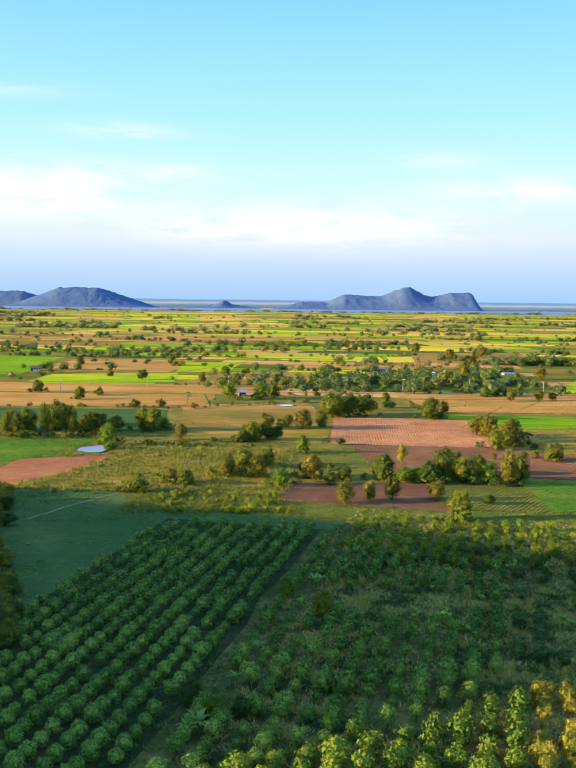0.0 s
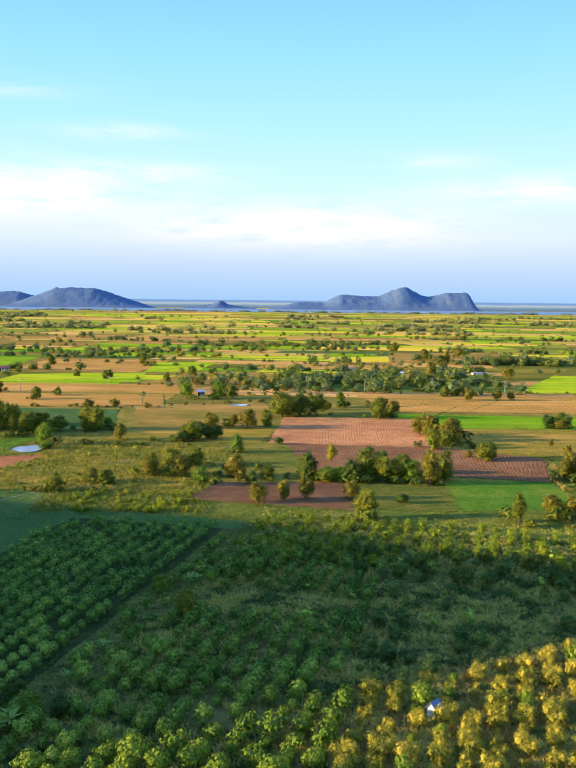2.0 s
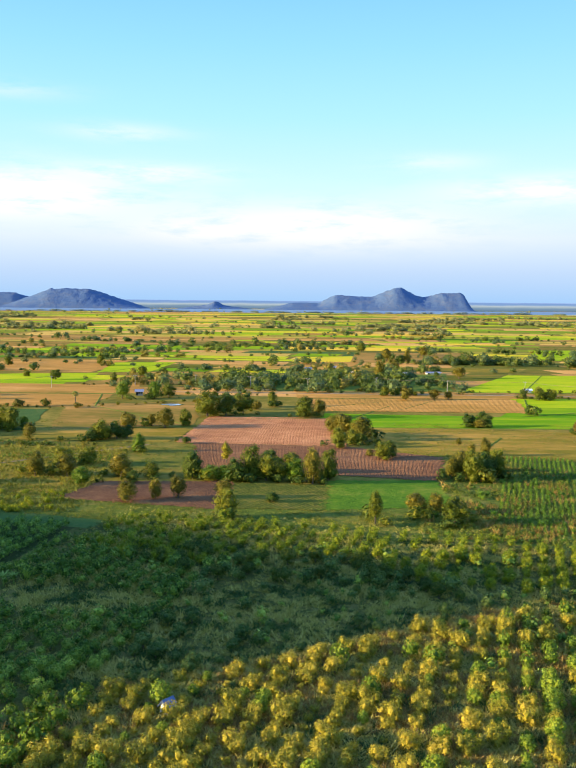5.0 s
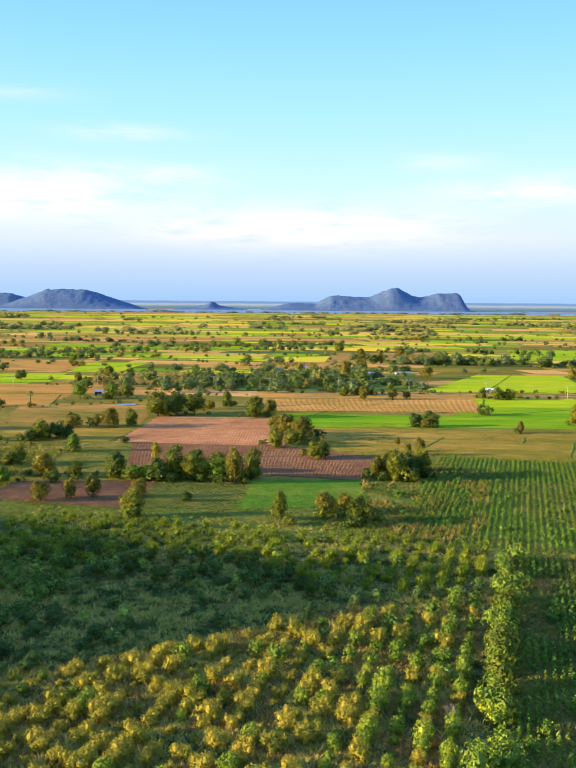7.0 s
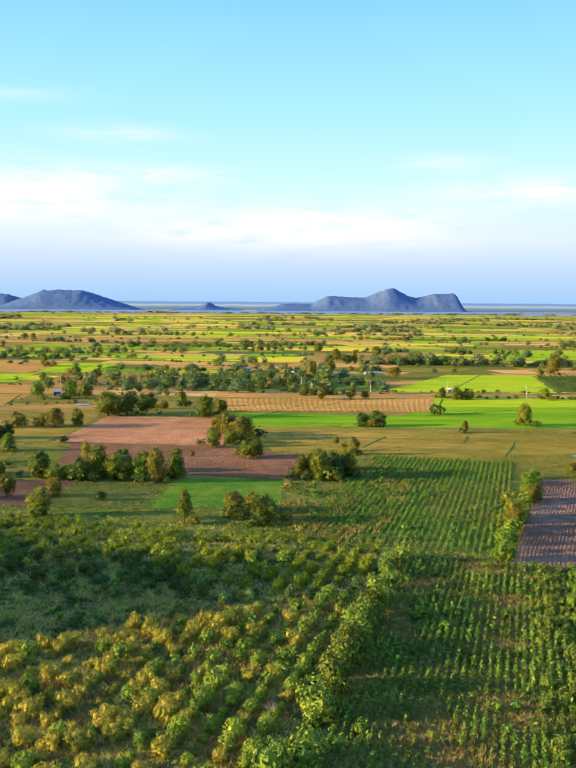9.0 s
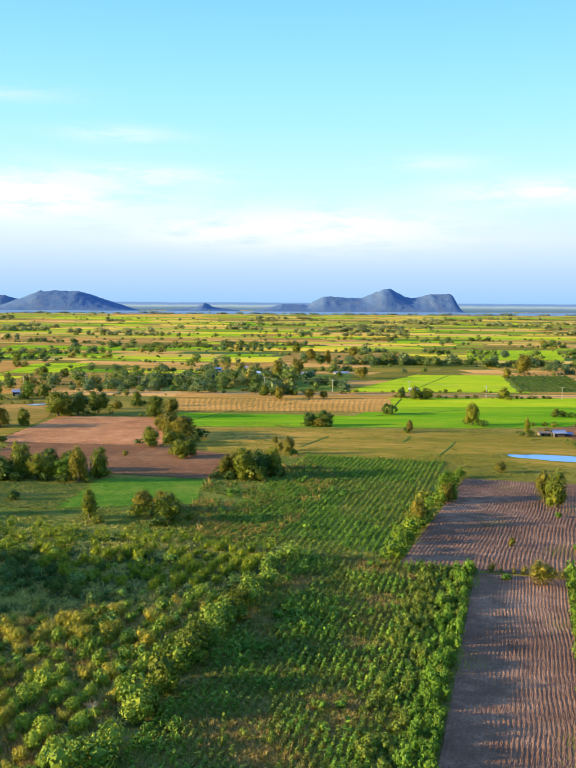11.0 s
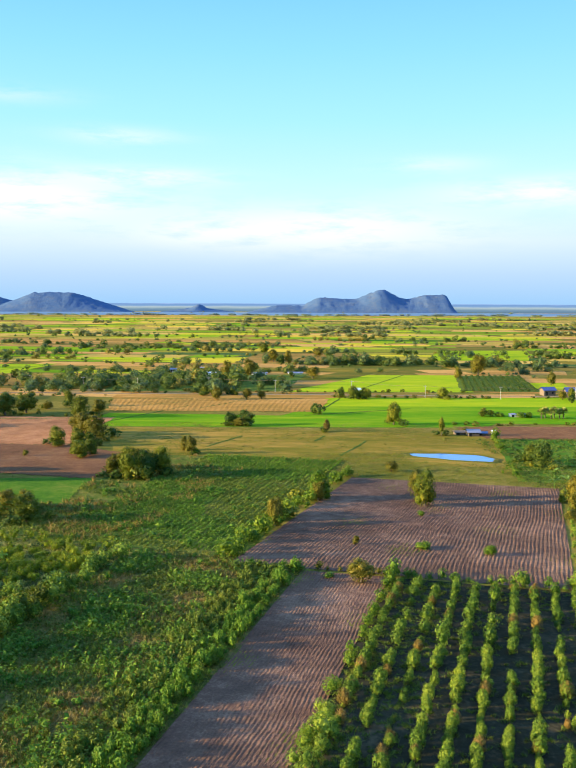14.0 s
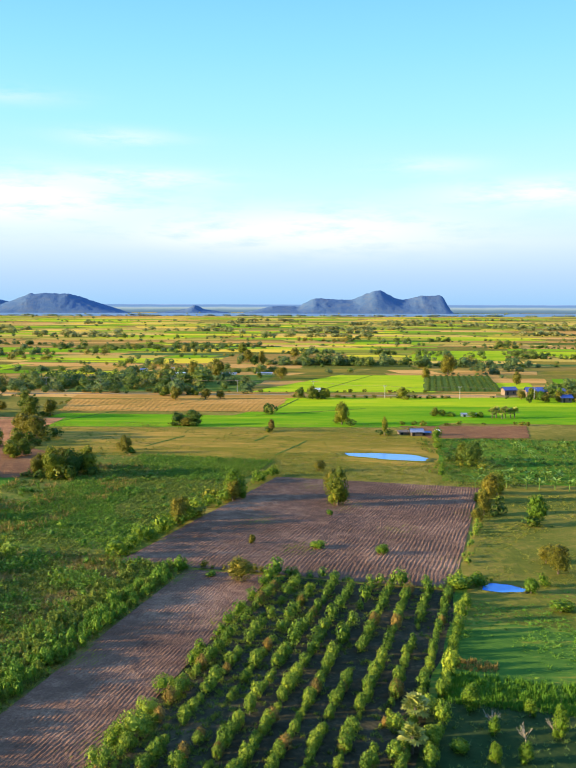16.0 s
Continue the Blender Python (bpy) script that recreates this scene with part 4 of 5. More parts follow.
            part("trunk", mango_trunk(rng), MAT["bark"], base)
            v, f = shape(rng)
            mesh_object("crown", v, f, material, base)
            temps.append(base)
        for k, (x, y) in enumerate(near_spots):
            s = np.clip(rng.normal(1, spread), 0.5, 1.5)
            m = pose(x, y, 0, 0, 0, rng.uniform(0, 360)) @ Matrix.Diagonal((s * width / 2.2, s * width / 2.2, s * height / 2.0, 1))
            if k < 5:
                temps[k].matrix_basis = m
            else:
                copy_thing(temps[int(rng.integers(0, 5))], Matrix.Identity(4)).matrix_basis = m
    if len(far_spots):
        t = [shape(rng, 190 if near else 60, 0.135 if near else 0.22) for _ in range(5)]
        v, f = scatter(t, places(far_spots, width / 2.2, height / 2.0, 5, rng, spread=spread))
        tagged(mesh_object(name + "_stand", v, f, material), label, category, kind="stuff")


rng = np.random.default_rng(5)
ROW = 2.86


def rows(first, last, v0, v1, dv, rng, jitter, keep, base=38.0):
    """Spots of a planting whose rows all keep one spacing across the farm."""
    k0, k1 = math.ceil((first - base) / ROW), math.floor((last - base) / ROW)
    u, v = np.meshgrid(base + ROW * np.arange(k0, k1 + 1), np.arange(v0, v1, dv), indexing="ij")
    v = v + rng.uniform(0, dv, (len(u), 1))
    u, v = u.ravel() + rng.normal(0, jitter * 0.6, u.size), v.ravel() + rng.normal(0, jitter * dv, u.size)
    m = rng.random(len(u)) < keep
    return u[m], v[m]


def spots_of(u, v):
    return ahead(np.column_stack(plot(u, v)))


# dense dark orchard in the hill's shade
u, v = np.meshgrid(-35.4 - 2.93 * np.arange(11), np.arange(62, 171, 2.6), indexing="ij")
v = v + rng.uniform(0, 2.6, (len(u), 1))
u, v = u.ravel() + rng.normal(0, 0.09, u.size), v.ravel() + rng.normal(0, 0.2, u.size)
m = (rng.random(len(u)) < 0.97) & (v < 171 + 2.4 * np.minimum(0, u + 59))
orchard(ahead(np.column_stack(plot(u[m], v[m], MANGO_TURN))), 2.3, 2.15, MAT["mango"], "mango_tree", "rounded dark green mango tree in a row", "fruit tree", "mango orchard", 230, rng, 0.11)
# young trees in rows on the rough ground: green in the shade, golden bushes in the low sun, a lit fringe at the far side
u, v = rows(-31.2, 3, 62, 184, 2.45, rng, 0.10, 1.0, -10.3)
x, y = plot(u, v, MANGO_TURN)
u, v = x * CV - y * SV, x * SV + y * CV
patch = np.array([lump(a + 31, b - 7, 19) for a, b in zip(u, v)])
m = (v >= 101 + 0.9 * u) & (v < 157 + 6 * np.sin(u / 9)) & (rng.random(len(u)) < 0.90) & (patch > -0.40)
orchard(spots_of(u[m], v[m]), 2.35, 2.2, MAT["scrub_leaf"], "young_mango_tree", "young green mango tree in weedy grass", "fruit tree", "young orchard", 110, rng, 0.24)
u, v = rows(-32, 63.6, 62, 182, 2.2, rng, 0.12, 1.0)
# sunny and fringe trace the shade's edge; leaf colours switch to lit tones there
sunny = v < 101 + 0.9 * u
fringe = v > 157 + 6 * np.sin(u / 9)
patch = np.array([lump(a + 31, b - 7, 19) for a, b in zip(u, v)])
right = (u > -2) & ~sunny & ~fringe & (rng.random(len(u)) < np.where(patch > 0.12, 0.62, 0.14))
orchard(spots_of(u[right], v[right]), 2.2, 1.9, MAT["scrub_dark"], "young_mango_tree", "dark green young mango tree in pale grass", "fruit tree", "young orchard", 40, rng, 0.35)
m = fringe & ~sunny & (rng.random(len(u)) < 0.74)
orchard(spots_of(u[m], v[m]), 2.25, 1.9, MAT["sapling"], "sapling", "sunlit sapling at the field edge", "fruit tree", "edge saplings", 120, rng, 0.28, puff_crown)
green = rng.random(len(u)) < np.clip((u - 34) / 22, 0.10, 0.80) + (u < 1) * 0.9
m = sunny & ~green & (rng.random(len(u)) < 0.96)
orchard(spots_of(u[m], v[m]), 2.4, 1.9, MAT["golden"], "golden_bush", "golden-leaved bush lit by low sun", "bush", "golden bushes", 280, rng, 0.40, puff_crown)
m = sunny & green & (u < 1) & (rng.random(len(u)) < 0.9)
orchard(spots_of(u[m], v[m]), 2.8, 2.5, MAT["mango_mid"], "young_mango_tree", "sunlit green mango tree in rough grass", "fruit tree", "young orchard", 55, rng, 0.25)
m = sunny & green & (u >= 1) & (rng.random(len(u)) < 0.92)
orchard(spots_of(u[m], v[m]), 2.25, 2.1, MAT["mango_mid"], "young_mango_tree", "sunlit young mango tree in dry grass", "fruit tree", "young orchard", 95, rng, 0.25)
orchard(np.column_stack([rng.uniform(-30, 2, 70), rng.uniform(186, 206, 70)]), 1.5, 1.3, MAT["sapling"], "sapling", "small sunlit shrub at the pasture edge", "fruit tree", "edge saplings", 70, rng, 0.35, puff_crown)
orchard(random_spots(-22, 40, 146, 160, 46, rng), 2.7, 2.4, MAT["dark"], "thick_bush", "dense dark green bush in rough grass", "bush", "dark bushes", 46, rng, 0.25)
# tidy orchard on dark soil: ragged along the ploughed strip, full in the middle
u, v = np.meshgrid(114.5 + 2.945 * np.arange(10), np.arange(76, 175.5, 1.1), indexing="ij")
u, v = u.ravel() + rng.normal(0, 0.11, u.size), v.ravel() + rng.normal(0, 0.16, u.size)
hole = np.array([lump(a * 2.2, b, 9) for a, b in zip(u, v)])
full = (u > 121) | (rng.random(len(u)) < np.where(v > 132, 0.88, 0.70))
m = full & (hole > -0.34) & (rng.random(len(u)) < 0.95)
orchard(spots_of(u[m & (u > 121)], v[m & (u > 121)]), 1.45, 1.8, MAT["mango_sun"], "fruit_tree", "leafy green fruit tree in a straight row", "fruit tree", "orchard rows", 210, rng, 0.28)
orchard(spots_of(u[m & (u <= 121)], v[m & (u <= 121)]), 1.5, 1.6, MAT["mango_sun"], "fruit_tree", "small sparse fruit tree on weedy soil", "fruit tree", "orchard rows", 60, rng, 0.33)
orchard(grid_spots(143.6, 144.0, 84, 176, 3.0, 2.3, rng, 0.10, 0.85), 1.7, 2.3, MAT["mango_mid"], "fruit_tree", "tall pale green fruit tree at the orchard edge", "fruit tree", "orchard rows", 40, rng, 0.3)
# young bushes on the olive field beyond the pasture
b = grid_spots(-118, -62, 216, 262, 2.4, 1.6, rng, 0.12, 0.8)
b = b[np.array([lump(x, y * 2.5, 40) for x, y in b]) > 0.05]
orchard(b[(b[:, 0] > -66) & (b[:, 0] < 0)], 1.0, 0.8, MAT["mango_sun"], "young_bush", "young green bush planted in lines", "bush", "young bushes", 0, rng)


far_rows = np.array([(229 + 3.6 * i + (454 + 3 * k - 452) * 0.16, 454 + 3 * k) for i in range(11) for k in range(32)])
orchard(far_rows, 2.4, 1.3, MAT["dark"], "orchard_tree", "dark orchard tree in a far plantation", "fruit tree", "far orchard", 0, rng, 0.12)


# ---- hedges and crops ----
def tuft(n, high, spread, rng, lean=0.35, blade=0.07):
    """Grass blades as slim triangles."""
    a = rng.uniform(0, math.tau, n)
    r = rng.uniform(0, spread, n)
    b = np.column_stack([r * np.cos(a), r * np.sin(a), np.zeros(n)])
    t = b + np.column_stack([rng.normal(0, lean * high, n), rng.normal(0, lean * high, n), high * rng.uniform(0.6, 1.2, n)])
    s = np.column_stack([np.sin(a + 1), np.cos(a + 1), np.zeros(n)]) * high * blade
    v = np.stack([b - s, b + s, t], 1).reshape(-1, 3)
    return v, np.arange(3 * n).reshape(-1, 3)


def leafy_clump(rng, n=16, size=0.2, high=0.7, wide=0.4):
    d = rng.normal(size=(n, 3))
    d[:, 2] = np.abs(d[:, 2])
    d /= np.linalg.norm(d, axis=1)[:, None]
    p = d * [wide, wide, high] * rng.uniform(0.5, 1.0, (n, 1))
    return leaves(p, d, size, rng, 0.5)


def stuff(name, templates, spots, width, height, material, label, category, rng, spread=0.25, z=0.03):
    v, f = scatter(templates, places(off_bare(spots), width, height, len(templates), rng, z, spread))
    return tagged(mesh_object(name, v, f, material), label, category, kind="stuff")


def hedge(a, b, wide, high, n, material, label, rng, count=110, size=0.15):
    """An overgrown hedge between two points."""
    s = rng.uniform(0, 1, n)[:, None]
    xy = np.array(a) * (1 - s) + np.array(b) * s
    xy = xy + rng.normal(0, wide / 3.2, xy.shape)
    t = [mango_crown(rng, count, size) for _ in range(4)]
    return stuff("hedge", t, xy, high / 2.1, high / 2.0, material, label, "hedge", rng, 0.45, 0)


hedge(plot(65.2, 76), plot(65.4, 176), 2.6, 2.4, 120, MAT["mango_sun"], "overgrown hedge between orchard and crop", rng, 230, 0.12)
hedge(plot(65.6, 112), plot(65.4, 150), 2.2, 3.0, 26, MAT["broad"], "tall leafy hedge between orchard and crop", rng, 260, 0.11)
hedge(plot(83.2, 180), plot(89, 262), 2.2, 2.5, 85, MAT["bright"], "leafy hedge along the ploughed field", rng)
hedge(plot(112.3, 108), plot(112.3, 136), 1.6, 2.1, 24, MAT["bright"], "bright bushes along the orchard edge", rng, 420, 0.078)
hedge(plot(112.4, 138), plot(112.6, 176), 0.9, 1.5, 34, MAT["bright"], "low bushes along the orchard edge", rng)
hedge(plot(100, 178), plot(112, 178), 1.0, 1.2, 16, MAT["olive"], "low bushes between two ploughed plots", rng)
hedge(plot(112, 177.6), plot(140, 178), 1.0, 1.6, 30, MAT["mango_sun"], "leafy edge of the orchard rows", rng)
hedge(plot(142.4, 180), plot(143.5, 256), 1.2, 0.9, 60, MAT["mango_sun"], "weedy hedge along the ploughed field", rng)
hedge(plot(113.2, 110), plot(112.6, 130), 2.4, 2.3, 22, MAT["mango_sun"], "tall bright bushes along the orchard edge", rng, 420, 0.078)
hedge((177, 140.5), (200, 137), 1.6, 1.5, 22, MAT["bright"], "bushes round the small pond", rng)
hedge((196, 226), (206, 292), 2.4, 2.2, 26, MAT["bright"], "bushes along the banana plot", rng)
hedge((84, 233), (112, 256), 2.4, 0.8, 26, MAT["crop_dry"], "dry reeds at the meadow edge", rng)

crop_t = [leafy_clump(rng, 19, 0.115, 0.85, 0.24) for _ in range(5)]
thin_t = [leafy_clump(rng, 13, 0.135, 0.65, 0.36) for _ in range(4)]
dry_t = [tuft(12, 0.9, 0.32, rng, 0.16, 0.04) for _ in range(4)]
grass_t = [tuft(9, 0.55, 0.30, rng, 0.4) for _ in range(5)]
reed_t = [tuft(14, 1.15, 0.45, rng, 0.16, 0.05) for _ in range(4)]
clump_t = [tuft(34, 0.36, 0.52, rng, 0.60, 0.11) for _ in range(6)]


def patchy(spots, scale, level, rng, seed=0.0):
    k = np.array([lump(x + seed, y - seed, scale) for x, y in spots])
    return spots[k + 0.18 * rng.normal(size=len(k)) > level]


sp = grid_spots(67.5, 94.5, 80, 180, 1.02, 0.36, rng, 0.06, 0.95)
k = np.array([lump(x + 13, y, 10) + 0.5 * lump(x, y + 60, 4) for x, y in sp]) + 0.10 * rng.normal(size=len(sp))
stuff("leafy_crop", crop_t, sp[(k > -0.26) & (k < 0.16)], 1.15, 0.95, MAT["crop"], "dense leafy green crop in rows", "crop", rng, 0.32)
stuff("leafy_crop", crop_t, sp[k >= 0.16], 1.4, 1.35, MAT["crop_tall"], "tall lush green crop in rows", "crop", rng, 0.32)
stuff("dry_stalks", dry_t, patchy(sp, 9, 0.30, rng, 40), 0.9, 0.6, MAT["crop_dry"], "dry brown stalks among the crop", "crop", rng, 0.3)
stuff("dry_weeds", clump_t, sp[(k <= -0.30) & (rng.random(len(sp)) < 0.6)], 1.2, 1.0, MAT["crop_dry"], "rusty dry weeds in gaps of the crop", "weeds", rng, 0.35)
bush_t = [mango_crown(rng, 130, 0.150) for _ in range(5)]
sp = random_spots(88.5, 97.0, 80, 177.4, 620, rng)
stuff("weed_thicket", bush_t, sp, 0.46, 0.60, MAT["crop"], "rounded leafy weeds beside the ploughed strip", "weeds", rng, 0.38, 0)
sp = random_spots(93.6, 97.3, 80, 177.4, 330, rng)
stuff("weed_thicket", bush_t, sp, 0.55, 0.92, MAT["crop_tall"], "tall rounded weeds at the edge of the ploughed strip", "weeds", rng, 0.30, 0)
sp = patchy(random_spots(69, 91, 80, 180, 260, rng), 13, 0.16, rng, 21)
stuff("weed_thicket", bush_t, sp, 0.50, 0.52, MAT["crop"], "low leafy bushes in the crop strip", "weeds", rng, 0.35, 0)
sp = grid_spots(44, 83.5, 184, 280, 1.3, 0.36, rng, 0.06, 0.96)
lump_at = np.array([lump(x + 9, y, 26) for x, y in sp])
stuff("leafy_crop", thin_t, sp[lump_at > -0.05], 1.0, 1.15, MAT["crop_tall"], "green leafy crop in long rows", "crop", rng, 0.3)
stuff("leafy_crop", thin_t, sp[lump_at <= -0.05], 1.05, 0.95, MAT["crop"], "darker leafy crop in long rows", "crop", rng, 0.3)
sp = patchy(random_spots(48, 82, 184, 262, 560, rng), 15, 0.1, rng, 63)
stuff("weed_thicket", [mango_crown(rng, 60, 0.19) for _ in range(4)], sp, 0.62, 0.30, MAT["crop_tall"], "lush low bushes over the crop rows", "weeds", rng, 0.35, 0)
sp = random_spots(29, 60, 184, 262, 2600, rng)
stuff("weeds", thin_t, patchy(sp, 14, 0.0, rng), 1.3, 1.1, MAT["crop"], "patchy green weeds", "weeds", rng, 0.4)
stuff("dry_grass", grass_t, patchy(sp, 12, 0.05, rng, 80), 1.6, 1.2, MAT["dry_grass"], "dry tan grass between the weeds", "grass", rng, 0.4)
sp = random_spots(-30, 65, 76, 180, 12000, rng)
sp = patchy(sp, 16, -0.25, rng, 70)
k = np.array([lump(x, y + 17, 5.0) for x, y in sp]) + 0.22 * rng.normal(size=len(sp))
stuff("grass_clumps", clump_t, sp[k > -0.10], 1.5, 1.15, MAT["grass"], "pale feathery grass clumps between young trees", "grass", rng, 0.45)
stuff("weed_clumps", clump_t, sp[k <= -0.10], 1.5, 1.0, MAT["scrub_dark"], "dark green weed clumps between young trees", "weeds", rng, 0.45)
sp = random_spots(-35, 61, 72, 190, 11000, rng)
lu = sp[:, 0] * CV - sp[:, 1] * SV
low = (lu < -14) & (sp[:, 1] < 130)
stuff("low_grass", grass_t, sp[low], 1.1, 0.55, MAT["shade_blade"], "low green grass beside the mango rows", "grass", rng, 0.4)
sp = sp[~low]
stuff("tall_grass", grass_t, sp, 0.9, 0.55, MAT["grass"], "rough tall grass between young trees", "grass", rng, 0.4)
sp = random_spots(-4, 62, 76, 150, 9000, rng)
sp = sp[sp[:, 0] * SV + sp[:, 1] * CV < 104 + 0.9 * (sp[:, 0] * CV - sp[:, 1] * SV)]
k = np.array([lump(x - 40, y, 7.0) for x, y in sp]) + 0.15 * rng.normal(size=len(sp))
stuff("dry_grass", clump_t, sp[k > 0.0], 1.4, 1.2, MAT["dry_grass"], "rusty dry grass clumps under the bushes", "grass", rng, 0.45)
stuff("weeds", clump_t, sp[k < -0.05], 1.3, 0.8, MAT["grass"], "olive weeds under the golden bushes", "weeds", rng, 0.45)
sp = np.vstack([random_spots(-62, -34, 62, 166, 1700, rng), grid_spots(-36, -31, 62, 175, 0.8, 0.8, rng, 0.6, 0.75)])
stuff("orchard_weeds", grass_t, sp, 1.2, 0.5, MAT["pasture_blade"], "low weeds under the mango rows", "grass", rng, 0.4)
sp = random_spots(143, 190, 138.5, 146.5, 3200, rng)
stuff("reeds", reed_t, sp, 0.55, 0.48, MAT["lawn_blade"], "tall bright grass below the lawn", "grass", rng, 0.3)
stuff("dry_reeds", dry_t, random_spots(144, 149, 148, 151, 90, rng), 1.0, 0.55, MAT["dry_grass"], "patch of dry reddish reeds", "grass", rng, 0.3)
sp = random_spots(144, 200, 183, 254, 9000, rng)
sp = sp[np.hypot(sp[:, 0] - 190.6, sp[:, 1] - 134.5) > 6]
stuff("meadow_weeds", grass_t, patchy(sp, 12, -0.05, rng), 0.95, 0.38, MAT["field_grass"], "patchy rough grass", "grass", rng, 0.4)
sp = np.column_stack([rng.uniform(198, 270, 2600), rng.uniform(215, 290, 2600)])
stuff("weeds", thin_t, sp, 1.4, 1.0, MAT["crop"], "lush weeds round the banana plants", "weeds", rng, 0.4)
sp = np.column_stack([rng.uniform(-66, 2, 2600), rng.uniform(208, 272, 2600)])
stuff("meadow_weeds", grass_t, sp, 1.9, 1.2, MAT["field_grass"], "rough grass between the bushes", "grass", rng, 0.4)
sp = np.column_stack([rng.uniform(86, 200, 3000), rng.uniform(240, 316, 3000)])
stuff("meadow_weeds", grass_t, patchy(sp, 18, -0.1, rng), 1.3, 0.45, MAT["field_grass"], "grazed rough grass on the meadow", "grass", rng, 0.4)


# ---- the wide plain's trees ----
def plain_trees():
    rng = np.random.default_rng(33)
    fine = [crown(tree_lobes("broad", rng)[:8], 170, 0.075, rng, 0.74, fuzz=1.16, cores=1, mess=0.8) for _ in range(4)]
    fine += [crown(tree_lobes("slim", rng), 130, 0.075, rng, 0.74, fuzz=1.16, cores=2, mess=0.8)]
    rough = [crown(tree_lobes("broad", rng)[:6], 70, 0.115, rng, 0.80, fuzz=1.15, cores=1, mess=0.8) for _ in range(4)]
    for name, mat, share in (("broad", "belt_leaf", 0.5), ("dark", "far_mid", 0.36), ("olive", "far_olive", 0.14)):
        wood, mid, far, low = [], [], [], []
        for cx, cy, rx, ry, n in ((22, 475, 34, 44, 120), (90, 490, 48, 48, 150), (190, 652, 46, 16, 110), (275, 632, 46, 14, 70), (-215, 745, 42, 20, 24),
                                  (-132, 745, 40, 24, 22), (-84, 770, 26, 14, 10), (5, 890, 85, 24, 36), (60, 640, 34, 24, 16), (287, 440, 16, 14, 24),
                                  (300, 425, 30, 16, 22), (-20, 470, 18, 26, 14), (120, 690, 30, 20, 8), (180, 436, 90, 3, 16), (60, 440, 60, 4, 16),
                                  (-260, 1040, 60, 20, 20), (-150, 1180, 90, 20, 20), (60, 1150, 120, 20, 20), (330, 960, 80, 20, 18), (-20, 760, 70, 16, 10)):
            k = max(1, int(n * share * 0.7))
            wood.append(np.column_stack([rng.normal(cx, rx * 0.6, k), rng.normal(cy, ry * 0.4, k)]))
        y = 620 * (4600 / 620) ** rng.random(int(3300 * share))
        x = rng.uniform(-1, 1, len(y)) * (0.37 * y + 60) + 80
        d = np.array([lump(a, b * 0.7, 130) + 0.5 * lump(a + 500, b, 45) for a, b in zip(x, y)])
        keep = d + 0.25 * rng.normal(size=len(d)) > np.where(y < 1150, 0.85, 0.58) + 0.12 * (x > 60 + 0.05 * y)
        s = np.column_stack([x, y])[keep]
        mid.append(s[s[:, 1] < 1150])
        far.append(s[s[:, 1] >= 1150])
        # rows of trees along far field edges
        for _ in range(int(84 * share)):
            cy = 560 * (2600 / 560) ** rng.random()
            cx = rng.uniform(-1, 1) * (0.36 * cy + 40) + 80
            long = rng.uniform(25, 130) * (cy / 900) ** 0.5
            q = rng.uniform(-0.5, 0.5, int(long / 4.0)) * long
            row = np.column_stack([cx + q, cy - 0.09 * q + rng.normal(0, 2.0, len(q))])
            (mid if cy < 1150 else far).append(row)
        # low bushes on the far bunds
        y = 600 * (2400 / 600) ** rng.random(int(650 * share))
        low.append(np.column_stack([rng.uniform(-1, 1, len(y)) * (0.37 * y + 60) + 80, y]))
        # field-edge trees
        y = rng.uniform(425, 900, int(110 * share))
        mid.append(np.column_stack([rng.uniform(-1, 1, len(y)) * (0.36 * y + 60) + 80, y]))
        m, f, w = np.concatenate(mid), np.concatenate(far), np.concatenate(wood)
        m, w = (q[(q[:, 0] < 138) | (q[:, 0] > 284) | (q[:, 1] > 556) | (q[:, 1] < 426)] for q in (m, w))
        v, fc = scatter(fine, np.vstack([places(m, 4.8, 3.5, 5, rng, -0.5, 0.5), places(w, 6.2, 5.2, 5, rng, -0.6, 0.4)]))
        tagged(mesh_object("tree_belt", v, fc, MAT[mat]), "scattered green trees between the paddies", "trees", kind="stuff")
        v, fc = scatter(rough, places(np.concatenate(low), 3.4, 1.8, 4, rng, 0, 0.6))
        tagged(mesh_object("bund_bushes", v, fc, MAT[mat]), "low bushes along the paddy bunds", "bushes", kind="stuff")
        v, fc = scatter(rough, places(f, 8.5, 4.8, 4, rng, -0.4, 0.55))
        tagged(mesh_object("distant_trees", v, fc, MAT["hazed_far_leaf"]), "distant trees dotting the plain", "trees", kind="stuff")
    # wood at the feet of the hills
    x = rng.uniform(-1900, 2100, 320)
    y = rng.uniform(3340, 3440, 320)
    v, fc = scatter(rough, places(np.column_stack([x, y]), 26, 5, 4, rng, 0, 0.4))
    tagged(mesh_object("distant_woods", v, fc, MAT["hazed_woods_leaf"]), "belt of woods at the foot of the hills", "woods", kind="stuff")


plain_trees()


# ---- ponds ----
def pond(x, y, rx, ry, turn, label, water="water"):
    n = 40
    c, s = math.cos(radians(turn)), math.sin(radians(turn))

    def rim(k, r, z):
        a = k * math.tau / n
        w = r * (1 + 0.10 * math.sin(3 * a + x) + 0.05 * math.sin(7 * a))
        px, py = rx * w * math.cos(a), ry * w * math.sin(a)
        return x + px * c - py * s, y + px * s + py * c, z

    base = tagged(new("pond"), label, "pond", kind="structure")
    v = [rim(k, 1.0, 0.16) for k in range(n)] + [(x, y, 0.16)]
    mesh_object("water", v, [(k, (k + 1) % n, n) for k in range(n)], MAT[water], base)
